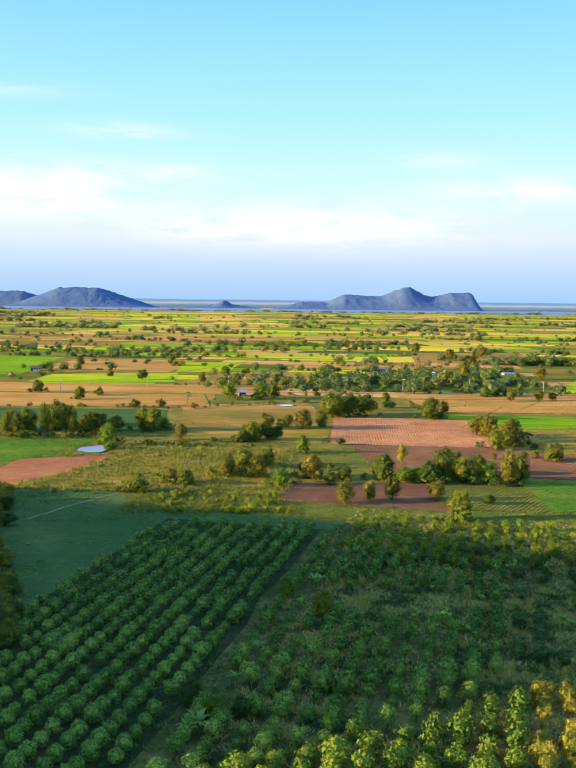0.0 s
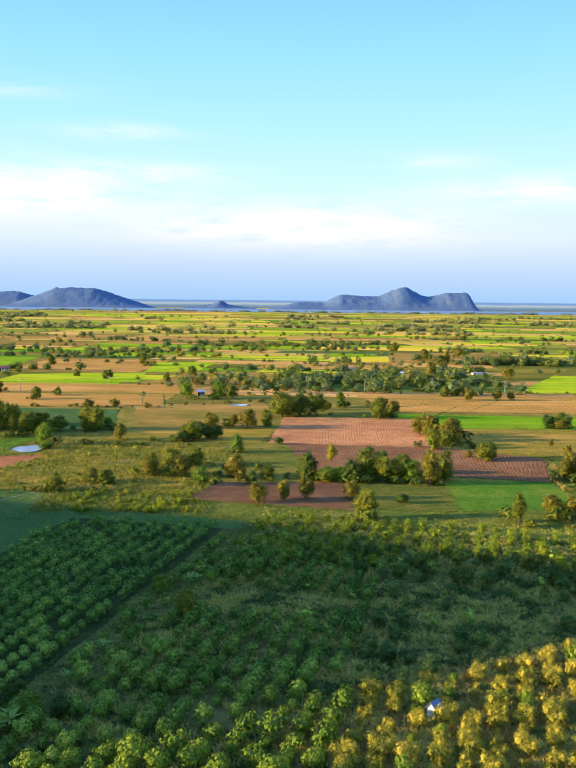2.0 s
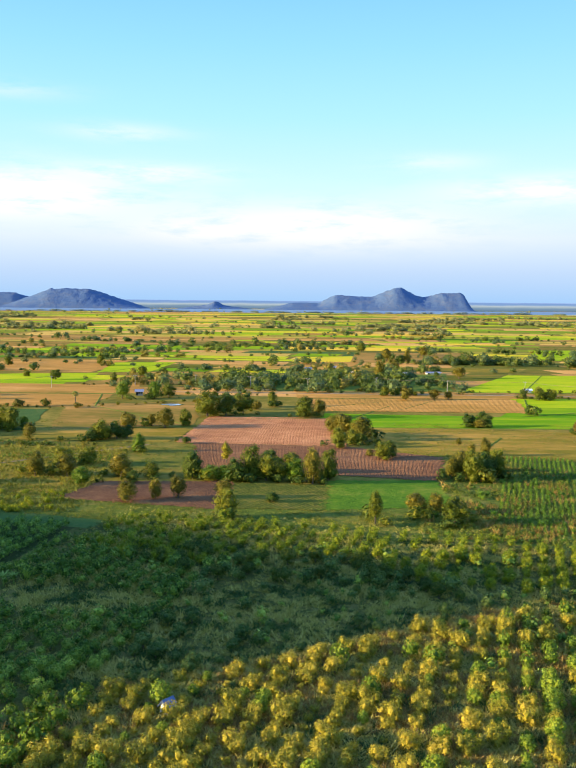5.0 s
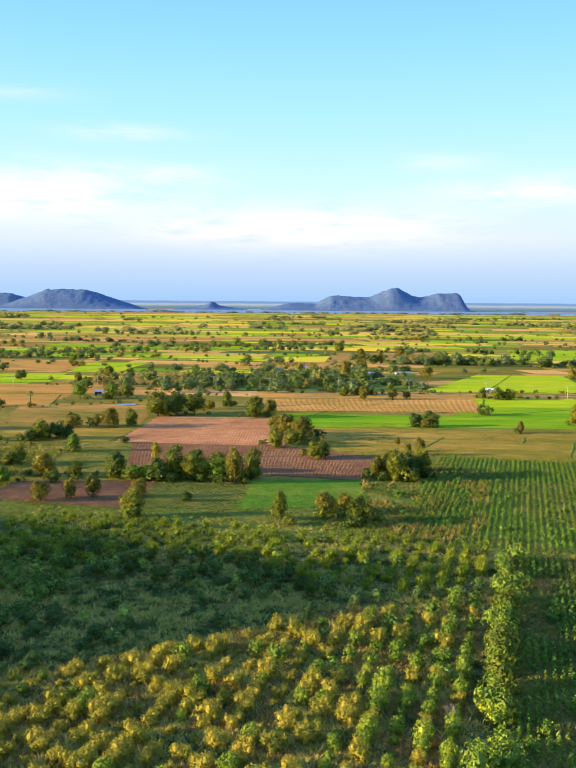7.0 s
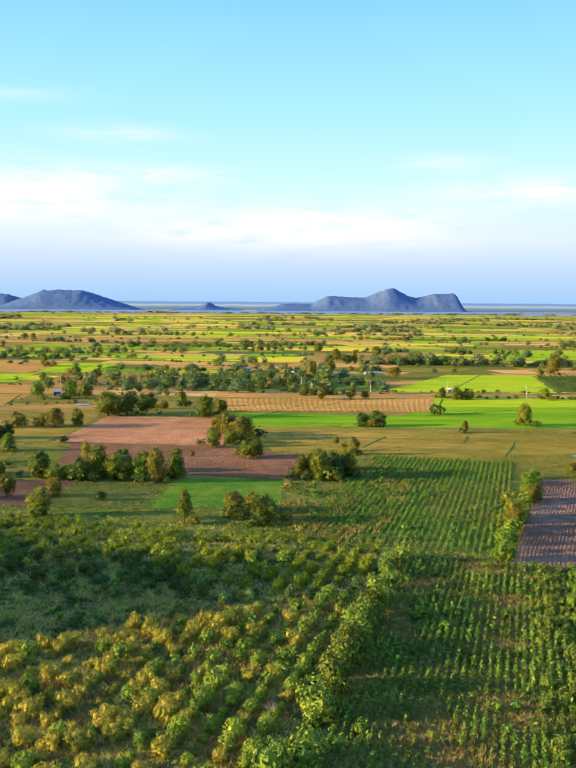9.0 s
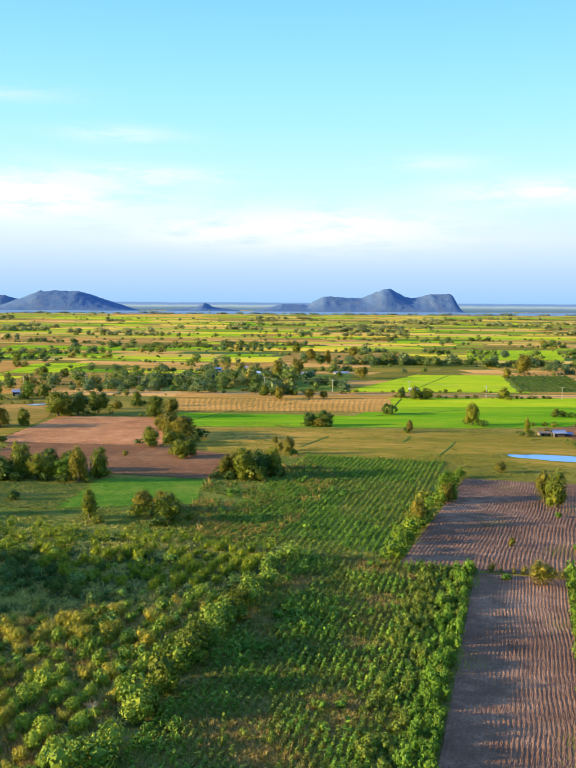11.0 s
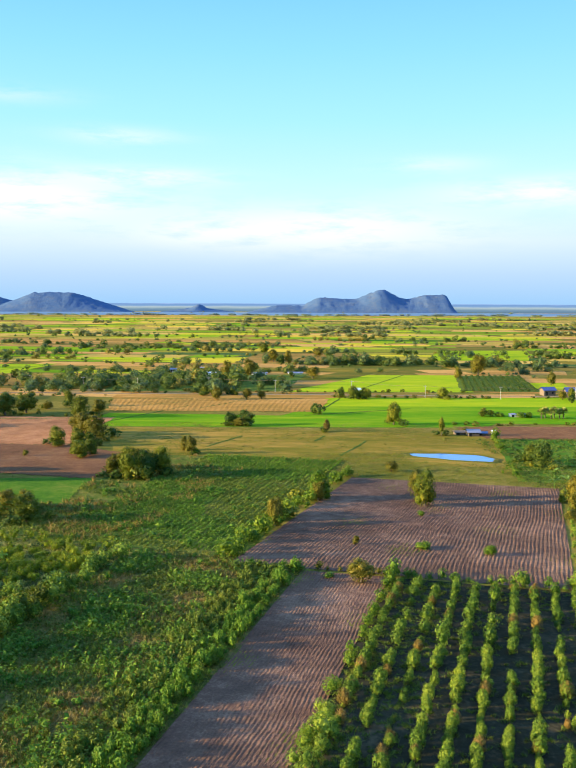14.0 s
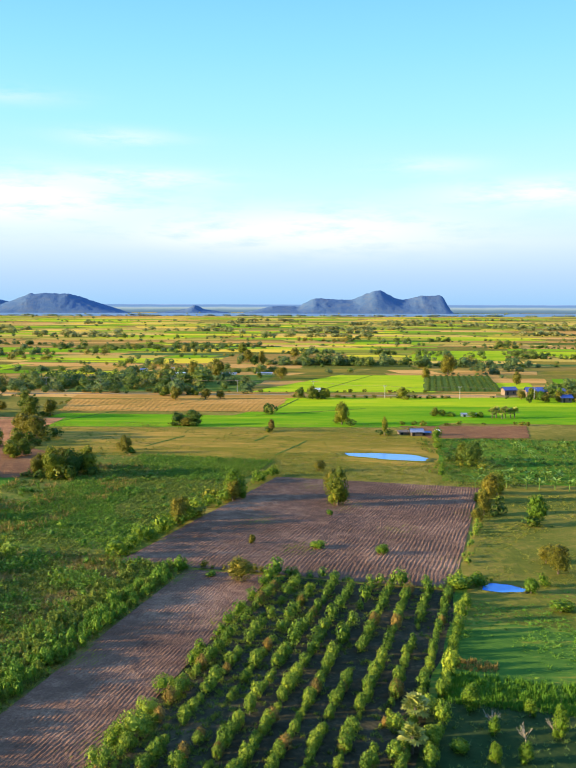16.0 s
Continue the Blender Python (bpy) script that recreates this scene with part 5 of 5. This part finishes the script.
    v = [rim(k, r, z) for r, z in ((1.22, 0.05), (1.12, 0.26), (1.04, 0.22), (0.97, 0.10)) for k in range(n)]
    f = [(j * n + k, j * n + (k + 1) % n, (j + 1) * n + (k + 1) % n, (j + 1) * n + k) for j in range(3) for k in range(n)]
    mesh_object("bank", v, f, MAT["crop_soil"], base)


pond(-58.5, 266, 4.6, 6.4, -12, "small pond with an earth bank reflecting the sky", "pale_water")
pond(186.4, 256.2, 12.4, 5.0, -21, "long pond in the meadow reflecting the sky")
pond(190.6, 136.2, 3.3, 2.1, -12, "little pond beside the grass field")
pond(-1.0, 383, 4.2, 3.4, 0, "small farm pond in front of houses", "pale_water")


# ---- buildings ----
def house(x, y, wide, deep, wall_h, roof_h, turn, roof_mat, wall_mat, label, openings=2, eave=0.6):
    """A gabled farm building: walls with dark panels for openings, and roof slabs."""
    base = tagged(new("house"), label, "house")
    base.matrix_basis = pose(x, y, 0, 0, 0, turn)
    t = 0.15
    for name, b in (("wall", (-wide / 2, wide / 2, -deep / 2, -deep / 2 + t)), ("wall", (-wide / 2, wide / 2, deep / 2 - t, deep / 2)),
                    ("wall", (-wide / 2, -wide / 2 + t, -deep / 2 + t, deep / 2 - t)), ("wall", (wide / 2 - t, wide / 2, -deep / 2 + t, deep / 2 - t))):
        part(name, box(bmesh.new(), *b, 0, wall_h), wall_mat, base)
    # near-black panels on the solid wall stand for the shaded inside
    for k in range(openings):
        cx = -wide / 2 + (k + 0.5) * wide / openings
        kind = "door" if k == 0 else "window"
        z0, z1 = (0.05, 2.0) if k == 0 else (0.9, 1.9)
        win = part(kind, box(bmesh.new(), cx - 0.45, cx + 0.45, -deep / 2 - 0.03, -deep / 2 + 0.02, z0, min(z1, wall_h - 0.15)), MAT["dark_gap"], base)
        part("frame", box(bmesh.new(), cx - 0.55, cx + 0.55, -deep / 2 - 0.08, -deep / 2 - 0.031, min(z1, wall_h - 0.15), min(z1, wall_h - 0.15) + 0.1), MAT["wood"], win)
    bm = bmesh.new()
    for s in (-1, 1):
        vs = [bm.verts.new(p) for p in ((s * wide / 2, -deep / 2, wall_h), (s * wide / 2, deep / 2, wall_h), (s * wide / 2, 0, wall_h + roof_h))]
        bm.faces.new(vs)
    part("gable", bm, wall_mat, base)
    for s in (-1, 1):
        bm = bmesh.new()
        w = wide / 2 + eave
        dy = deep / 2 + eave
        drop = roof_h * eave / (deep / 2)
        pts = [(-w, 0, wall_h + roof_h), (w, 0, wall_h + roof_h), (w, s * dy, wall_h - drop), (-w, s * dy, wall_h - drop)]
        lo = [bm.verts.new((a, b, c + 0.02)) for a, b, c in pts]
        hi = [bm.verts.new((a, b, c + 0.12)) for a, b, c in pts]
        bm.faces.new(hi)
        bm.faces.new(lo[::-1])
        for k in range(4):
            bm.faces.new((lo[k], lo[(k + 1) % 4], hi[(k + 1) % 4], hi[k]))
        bmesh.ops.recalc_face_normals(bm, faces=bm.faces[:])
        roof = part("roof", bm, roof_mat, base)
        for k in range(int(w * 2 / 0.9)):
            cx = -w + 0.5 + k * 0.9
            bm = bmesh.new()
            tube(bm, (cx, 0, wall_h + roof_h + 0.13), (cx, s * dy, wall_h - drop + 0.13), 0.035, 0.035, 4)
            part("roof_rib", bm, roof_mat, roof)
    return base


house(36.7, 94.7, 1.2, 1.2, 0.95, 0.7, 48, MAT["slate_roof"], MAT["white_wall"], "small white field hut with a steep dark blue sheet roof", 1, 0.22)
house(-21.5, 421, 3.2, 3.0, 2.0, 0.8, 8, MAT["grey_roof"], MAT["concrete"], "grey farmhouse between two green trees", 3)
house(200.6, 299, 3.6, 2.8, 1.6, 0.7, 4, MAT["grey_roof"], MAT["wood"], "low farm shed with a pale sheet roof", 3)
house(196.6, 302, 3.6, 2.4, 1.0, 0.4, 10, MAT["wood"], MAT["wood"], "lean-to shed with a grey sheet roof", 2)
house(207.8, 299.5, 1.3, 1.3, 1.6, 0.3, 0, MAT["white_roof"], MAT["white_wall"], "little white outhouse beside the bare field", 1, 0.2)
house(204.0, 300.5, 2.6, 2.0, 1.0, 0.3, -6, MAT["slate_roof"], MAT["wood"], "low dark shed beside the bare field", 2)
house(229, 351, 6, 2.6, 1.0, 0.35, 2, MAT["grey_roof"], MAT["white_wall"], "long low white-roofed shed in the rice", 3, 0.3)
house(20, 482, 5, 4, 2.2, 1.4, 12, MAT["red_roof"], MAT["wood"], "red-roofed house among trees", 3)
house(-158, 552, 6, 4, 2.0, 1.2, 15, MAT["red_roof"], MAT["white_wall"], "red-roofed house beside the green rice", 4)
house(63, 574, 3.6, 3.4, 1.9, 0.7, -8, MAT["grey_roof"], MAT["white_wall"], "white house beyond the tree belt", 3)
house(80, 600, 4, 3, 1.2, 0.5, 4, MAT["grey_roof"], MAT["white_wall"], "white-roofed barn behind the trees", 3)
house(89, 551, 6, 3, 1.5, 0.5, 2, MAT["white_roof"], MAT["white_wall"], "low white-roofed building behind the trees", 3)
house(118, 556, 12, 3, 1.1, 0.4, 0, MAT["grey_roof"], MAT["white_wall"], "long pale roof at the edge of the fields", 4)
house(142, 560, 9, 3, 1.1, 0.4, 3, MAT["grey_roof"], MAT["white_wall"], "pale-roofed barn at the edge of the fields", 3)
house(172.5, 450, 3.4, 2.4, 1.3, 0.5, 0, MAT["white_roof"], MAT["white_wall"], "small white shed beside the lime rice", 2)
house(277, 428, 9, 6, 3.0, 1.6, -6, MAT["blue_roof"], MAT["wood"], "house with a blue sheet roof among trees", 3)
house(266, 436, 6, 5, 2.8, 1.2, 10, MAT["blue_roof"], MAT["wood"], "small blue-roofed house among trees", 2)
house(291, 432, 7, 5, 2.6, 1.2, -12, MAT["blue_roof"], MAT["wood"], "blue-roofed outbuilding among trees", 2)
house(284, 404, 5, 4, 2.4, 1.0, 6, MAT["blue_roof"], MAT["wood"], "little blue-roofed shed beside the trees", 2)


# ---- power line ----
def power_pole(x, y, high=6.2):
    base = tagged(new("power_pole"), "pale concrete power pole beside the farm track", "power pole", "power line")
    base.matrix_basis = pose(x, y, 0, 0, 0, 3)
    bm = bmesh.new()
    tube(bm, (0, 0, 0), (0, 0, high), 0.15, 0.10, 6)
    part("shaft", bm, MAT["concrete"], base)
    part("cross_arm", box(bmesh.new(), -0.9, 0.9, -0.07, 0.07, high - 0.6, high - 0.45), MAT["concrete"], base)
    for dx in (-0.75, 0.0, 0.75):
        bm = bmesh.new()
        tube(bm, (dx, 0, high - 0.45), (dx, 0, high - 0.2), 0.06, 0.04, 6)
        part("insulator", bm, MAT["white_wall"], base)


POLES = [(-111, 430), (-72, 452), (-31, 464), (0.4, 470), (30, 462), (60, 454), (96, 462), (131, 448), (169.5, 444), (203, 420), (238, 416), (272, 412)]
for p in POLES:
    power_pole(*p)
for dx in (-0.75, 0.0, 0.75):
    base = tagged(new("power_cable"), "thin sagging overhead cable between poles", "cable", "power line")
    for (ax, ay), (bx, by) in zip(POLES, POLES[1:]):
        bm = bmesh.new()
        pts = [Vector((ax + dx + (bx - ax) * k / 6, ay + (by - ay) * k / 6, 6.0 - 0.9 * (1 - (k / 3 - 1) ** 2))) for k in range(7)]
        for p, q in zip(pts, pts[1:]):
            tube(bm, p, q, 0.02, 0.02, 3)
        part("span", bm, MAT["wood"], base)


# ---- palms and bananas ----
def frond(bm, a, rise, length, wide, droop, z0):
    """A folded, drooping frond."""
    pts = []
    for k in range(5):
        s = k / 4
        r = length * s * math.cos(rise * (1 - 0.3 * s))
        z = z0 + length * s * math.sin(rise) - droop * s * s * length
        w = wide * math.sin(math.pi * min(0.98, 0.12 + 0.85 * s))
        c, d = Vector((math.cos(a), math.sin(a), 0)), Vector((-math.sin(a), math.cos(a), 0))
        m = c * r + Vector((0, 0, z))
        pts.append((bm.verts.new(m - d * w + Vector((0, 0, w * 0.5))), bm.verts.new(m), bm.verts.new(m + d * w + Vector((0, 0, w * 0.5)))))
    for p, q in zip(pts, pts[1:]):
        bm.faces.new((p[0], p[1], q[1], q[0]))
        bm.faces.new((p[1], p[2], q[2], q[1]))


def fan_palm(x, y, high, wide, rng):
    base = tagged(new("sugar_palm"), "bushy fan palm with pale grey-green fronds", "palm", "palms")
    base.matrix_basis = pose(x, y, 0, 0, 0, rng.uniform(0, 360))
    bm = bmesh.new()
    tube(bm, (0, 0, -0.05), (0, 0, high * 0.62), 0.22, 0.18, 8)
    part("trunk", bm, MAT["bark"], base)
    for k in range(26):
        bm = bmesh.new()
        rise = rng.uniform(-0.5, 1.35)
        a = k * 2.4
        z0, stem = high * 0.62, wide * 0.30
        c = Vector((math.cos(a) * math.cos(rise), math.sin(a) * math.cos(rise), math.sin(rise)))
        hub = Vector((0, 0, z0)) + c * stem
        side = c.cross(Vector((0, 0, 1))).normalized()
        upv = side.cross(c)
        tube(bm, (0, 0, z0), hub, 0.03, 0.02, 3)
        mid = bm.verts.new(hub)
        ring = []
        for j in range(15):
            b = (j / 14 - 0.5) * 4.2
            rr = wide * 0.26 * (1.0 if j % 2 == 0 else 0.66)
            ring.append(bm.verts.new(hub + (c * math.cos(b) + side * math.sin(b)) * rr + upv * (0.05 if j % 2 else -0.03) - Vector((0, 0, 0.12 * rr))))
        for p, q in zip(ring, ring[1:]):
            bm.faces.new((mid, p, q))
        part("frond", bm, MAT["palm"], base)


def banana(x, y, high, rng, count=8, slim=0.11):
    base = tagged(new("banana_plant"), "banana plant with broad bright leaves", "banana plant", "banana plants")
    base.matrix_basis = pose(x, y, 0, 0, 0, rng.uniform(0, 360))
    bm = bmesh.new()
    tube(bm, (0, 0, -0.03), (0.05, 0, high * 0.55), 0.12, 0.08, 6)
    part("stem", bm, MAT["banana"], base)
    for k in range(count):
        bm = bmesh.new()
        frond(bm, k * 2.4, rng.uniform(0.5, 1.25), high * rng.uniform(0.5, 0.75), high * slim, rng.uniform(0.1, 0.55), high * 0.5)
        part("leaf", bm, MAT["banana"], base)


prng = np.random.default_rng(11)
for px, py, ph, pw in ((170.6, 91.6, 3.2, 3.2), (169.4, 85.4, 3.0, 3.0)):
    fan_palm(px, py, ph, pw, prng)
orchard(np.array([(172.2, 93.6), (168.2, 89.6), (171.6, 87.6), (167.6, 84.0), (171.0, 83.4)]), 2.4, 2.2, MAT["mango_mid"], "thick_bush",
        "dense green bush round the fan palms", "bush", "dark bushes", 5, prng, 0.15)
flush = grid_spots(114.5, 141.1, 84, 175, 2.945, 1.35, prng, 0.06, 0.09)
orchard(flush, 1.7, 1.9, MAT["flush"], "fruit_tree", "small fruit tree with rusty young leaves", "fruit tree", "orchard rows", 60, prng, 0.2)
for dx, dy, ph in ((0, 0, 4.6), (1.9, 1.5, 5.2), (3.6, -1.0, 4.8), (5.4, 1.4, 5.4), (7.2, 0.2, 4.4), (9.0, 1.0, 5.0)):
    fan_palm(237 + dx, 345 + dy, ph * 0.9, 3.8, prng)
for p in ((-43.6, 385, 6.5),):
    fan_palm(p[0], p[1], p[2], 3.4, prng)
for k in range(11):
    banana(203 + 3.6 * k + prng.normal(0, 0.4), 214 - 0.9 * k + prng.normal(0, 0.6), prng.uniform(2.6, 3.6), prng)
for k in range(10):
    banana(206 + 4.0 * k + prng.normal(0, 0.6), 225 - 0.9 * k + prng.normal(0, 0.8), prng.uniform(2.5, 3.4), prng)
for k in range(26):
    banana(203 + prng.uniform(0, 56), prng.uniform(234, 286), prng.uniform(1.9, 2.8), prng)
for bx, by, bh in ((-8.9, 89.6, 2.6), (-10.0, 88.6, 2.3), (-7.6, 88.6, 2.2), (-9.6, 91.0, 2.3), (-6.4, 90.4, 2.0), (-5.8, 101.2, 2.0),
                  (-3.4, 110.7, 2.2), (4.7, 137.4, 2.6), (6.0, 138.5, 2.2), (9.6, 143.0, 2.2)):
    banana(bx, by, bh, prng, 13, 0.07)


# ---- bare shrubs ----
def dead_shrub(x, y, high, rng):
    base = tagged(new("bare_shrub"), "leafless grey twiggy shrub on dark ground", "shrub", "bare shrubs")
    base.matrix_basis = pose(x, y, 0, 0, 0, rng.uniform(0, 360))
    bm = bmesh.new()
    tube(bm, (0, 0, -0.03), (0, 0, high * 0.25), 0.05, 0.045, 5)
    part("stem", bm, MAT["pale_bark"], base)
    for k in range(14):
        bm = bmesh.new()
        a = rng.uniform(0, math.tau)
        r = rng.uniform(0.15, 0.5) * high
        mid = Vector((r * 0.5 * math.cos(a), r * 0.5 * math.sin(a), high * rng.uniform(0.4, 0.6)))
        tube(bm, (0, 0, high * 0.22), mid, 0.03, 0.02, 4)
        for j in range(3):
            b = a + rng.uniform(-0.8, 0.8)
            tube(bm, mid, mid + Vector((r * 0.6 * math.cos(b), r * 0.6 * math.sin(b), high * rng.uniform(0.2, 0.45))), 0.02, 0.008, 4)
        part("branch", bm, MAT["pale_bark"], base)


for x, y in ((178.6, 91.0), (184.6, 89.0), (181.2, 87.6), (87.5, 93.5)):
    dead_shrub(x, y, 1.9, prng)


# ---- bushes and weeds along the field edges ----
def edge_bushes():
    rng = np.random.default_rng(44)
    t = [crown(tree_lobes("shrub", rng), 90, 0.12, rng, 0.72, cores=1) for _ in range(5)]
    lines = (((-70, 208), (-2, 203)), ((-48, 275), (2, 272)), ((20, 270), (86, 256)), ((-36, 283), (20, 283)), ((-46, 303), (18, 314)), ((0, 205), (14, 240)),
             ((36, 187), (38, 222)), ((58, 196), (90, 226)), ((86, 232), (72, 300)), ((-100, 300), (-40, 305)), ((-50, 366), (10, 398)), ((-150, 368), (-36, 372)),
             ((-20, 420), (56, 425)), ((60, 345), (20, 338)), ((56, 372), (56, 414)), ((150, 374), (56, 371)), ((196, 324), (246, 324)), ((200, 300), (206, 330)),
             ((-60, 470), (0, 474)), ((40, 446), (134, 448)), ((136, 446), (232, 446)), ((160, 420), (290, 420)), ((-62, 290), (-120, 292)))
    spots = []
    for a, b in lines:
        n = int(math.dist(a, b) / 4.0)
        s = rng.random(n)[:, None]
        spots.append(np.array(a) * (1 - s) + np.array(b) * s + rng.normal(0, 1.3, (n, 2)))
    spots = np.concatenate(spots)
    half = rng.random(len(spots)) < 0.5
    for m, k in ((half, "olive"), (~half, "broad")):
        stuff("field_edge_bushes", t, spots[m], 1.8, 1.3, MAT[k], "low bushes along the field edges", "bushes", rng, 0.45, 0)
    # undergrowth round the field trees
    near = np.array([(x, y, w) for x, y, h, w in PLANTED if 176 < y < 440 and h > 3.2])
    k = np.repeat(near, 3, axis=0)
    a, r = rng.uniform(0, math.tau, len(k)), rng.uniform(0.3, 1.0, len(k)) * k[:, 2]
    spots = np.column_stack([k[:, 0] + r * np.cos(a), k[:, 1] + r * np.sin(a)])
    half = rng.random(len(spots)) < 0.55
    for m, kind in ((half, "dark"), (~half, "broad")):
        stuff("undergrowth", t, spots[m], 2.6, 2.0, MAT[kind], "dense shrubs under the field trees", "bushes", rng, 0.45, 0)
    # loose weeds over the middle fields
    g = [tuft(11, 0.40, 0.75, rng, 0.45) for _ in range(4)]
    xy = np.column_stack([rng.uniform(-110, 110, 9000), rng.uniform(198, 330, 9000)])
    xy = patchy(xy, 22, 0.1, rng, 10)
    stuff("rough_grass", g, xy, 2.0, 0.9, MAT["field_grass"], "rough grass over the middle fields", "grass", rng, 0.4)
    xy = np.column_stack([rng.uniform(84, 215, 5000), rng.uniform(232, 330, 5000)])
    stuff("rough_grass", g, patchy(xy, 20, 0.05, rng, 90), 1.3, 0.42, MAT["dry_grass"], "dry grazed grass on the meadow", "grass", rng, 0.4)
    xy = np.column_stack([rng.uniform(-36, 92, 8000), rng.uniform(172, 214, 8000)])
    xy = xy[xy[:, 1] > 184 - 0.35 * np.maximum(0, xy[:, 0])]
    stuff("rough_grass", g, patchy(xy, 9, -0.1, rng, 33), 1.4, 0.8, MAT["field_grass"], "rough olive grass at the field edge", "grass", rng, 0.4)
    xy = np.column_stack([rng.uniform(140, 215, 5000), rng.uniform(205, 262, 5000)])
    xy = xy[(xy[:, 0] * SV + xy[:, 1] * CV > 259) & (np.hypot((xy[:, 0] - 188) / 16, (xy[:, 1] - 255) / 9) > 1)]
    stuff("rough_grass", g, xy, 1.6, 0.6, MAT["field_grass"], "rough grass beyond the ploughed field", "grass", rng, 0.4)
    stuff("sapling_weeds", grass_t, random_spots(142, 195, 80, 139, 2500, rng), 0.8, 0.35, MAT["pasture_blade"], "dark weeds among the saplings", "grass", rng, 0.4)
    stuff("crop_weeds", grass_t, random_spots(66, 98, 76, 184, 6500, rng), 1.2, 0.62, MAT["field_grass"], "weeds between the crop plants", "grass", rng, 0.4)
    past = np.column_stack(plot(rng.uniform(-104, -55, 7000), rng.uniform(90, 207, 7000), LEFT))
    stuff("pasture_grass", grass_t, patchy(past, 14, 0.05, rng, 25), 1.1, 0.2, MAT["lawn_blade"], "tufts of shaded pasture grass", "grass", rng, 0.5)
    lawn = patchy(random_spots(142, 192, 146, 182, 5000, rng), 10, 0.05, rng, 12)
    lawn = lawn[np.hypot(lawn[:, 0] - 190.6, lawn[:, 1] - 134.5) > 6]
    low = random_spots(112.5, 141, 80, 177, 5200, rng)
    lu = low[:, 0] * CV - low[:, 1] * SV
    low = low[rng.random(len(low)) < np.where(lu < 122, 0.9, 0.22)]
    stuff("orchard_weeds", clump_t, low, 0.75, 0.6, MAT["crop"], "leafy weeds on the orchard soil", "weeds", rng, 0.5)
    stuff("lawn_grass", grass_t, lawn, 1.1, 0.35, MAT["lawn_blade"], "short green grass", "grass", rng, 0.4)


edge_bushes()


# ---- thickets beside the pasture, taller weeds in the crop ----
for k in range(34):
    py = 112 + 2.9 * k + prng.normal(0, 1.2)
    tree("broad" if k % 3 else "dark", -0.318 * py - prng.uniform(0.0, 6.0), py, prng.uniform(2.6, 4.2), prng.uniform(3.0, 4.4))
wrng = np.random.default_rng(61)
weed_t = [mango_crown(wrng, 50, 0.20) for _ in range(4)]
sp = patchy(random_spots(67, 93, 92, 182, 200, wrng), 9, 0.02, wrng, 15)
stuff("tall_weeds", weed_t, sp, 0.62, 0.60, MAT["crop_tall"], "taller leafy weeds in the crop strip", "weeds", wrng, 0.4, 0)
sp = patchy(random_spots(30, 84, 184, 262, 220, wrng), 12, 0.0, wrng, 55)
stuff("tall_weeds", weed_t, sp, 0.60, 0.50, MAT["crop_tall"], "taller leafy weeds in the crop field", "weeds", wrng, 0.4, 0)
sp = patchy(random_spots(-30, 60, 120, 170, 420, wrng), 10, 0.05, wrng, 5)
stuff("low_bushes", weed_t, sp, 0.7, 0.6, MAT["scrub_leaf"], "low bushes in rough grass", "bushes", wrng, 0.4, 0)
for k in range(22):
    tree(("broad", "olive", "dark", "bright")[k % 4], 262 + prng.uniform(0, 44), prng.uniform(396, 424), prng.uniform(3.0, 5.5), prng.uniform(3.0, 5.0))
for kind, tx, ty, th, tw in (("bright", -7.6, 92.6, 3.0, 3.0), ("bright", 0.6, 133.7, 3.2, 3.4), ("dark", -10.5, 96.0, 3.2, 3.2), ("dark", -4.6, 93.4, 2.4, 2.6),
                             ("broad", 5.6, 124.5, 4.2, 3.4), ("bright", 34.6, 94.6, 1.1, 1.6)):
    tree(kind, tx, ty, th, tw)
sp = np.column_stack([wrng.uniform(-36, 4, 1400), wrng.uniform(187, 208, 1400)])
stuff("edge_grass", grass_t, sp, 1.3, 0.9, MAT["field_grass"], "tall sunlit grass beyond the mango rows", "grass", wrng, 0.4)
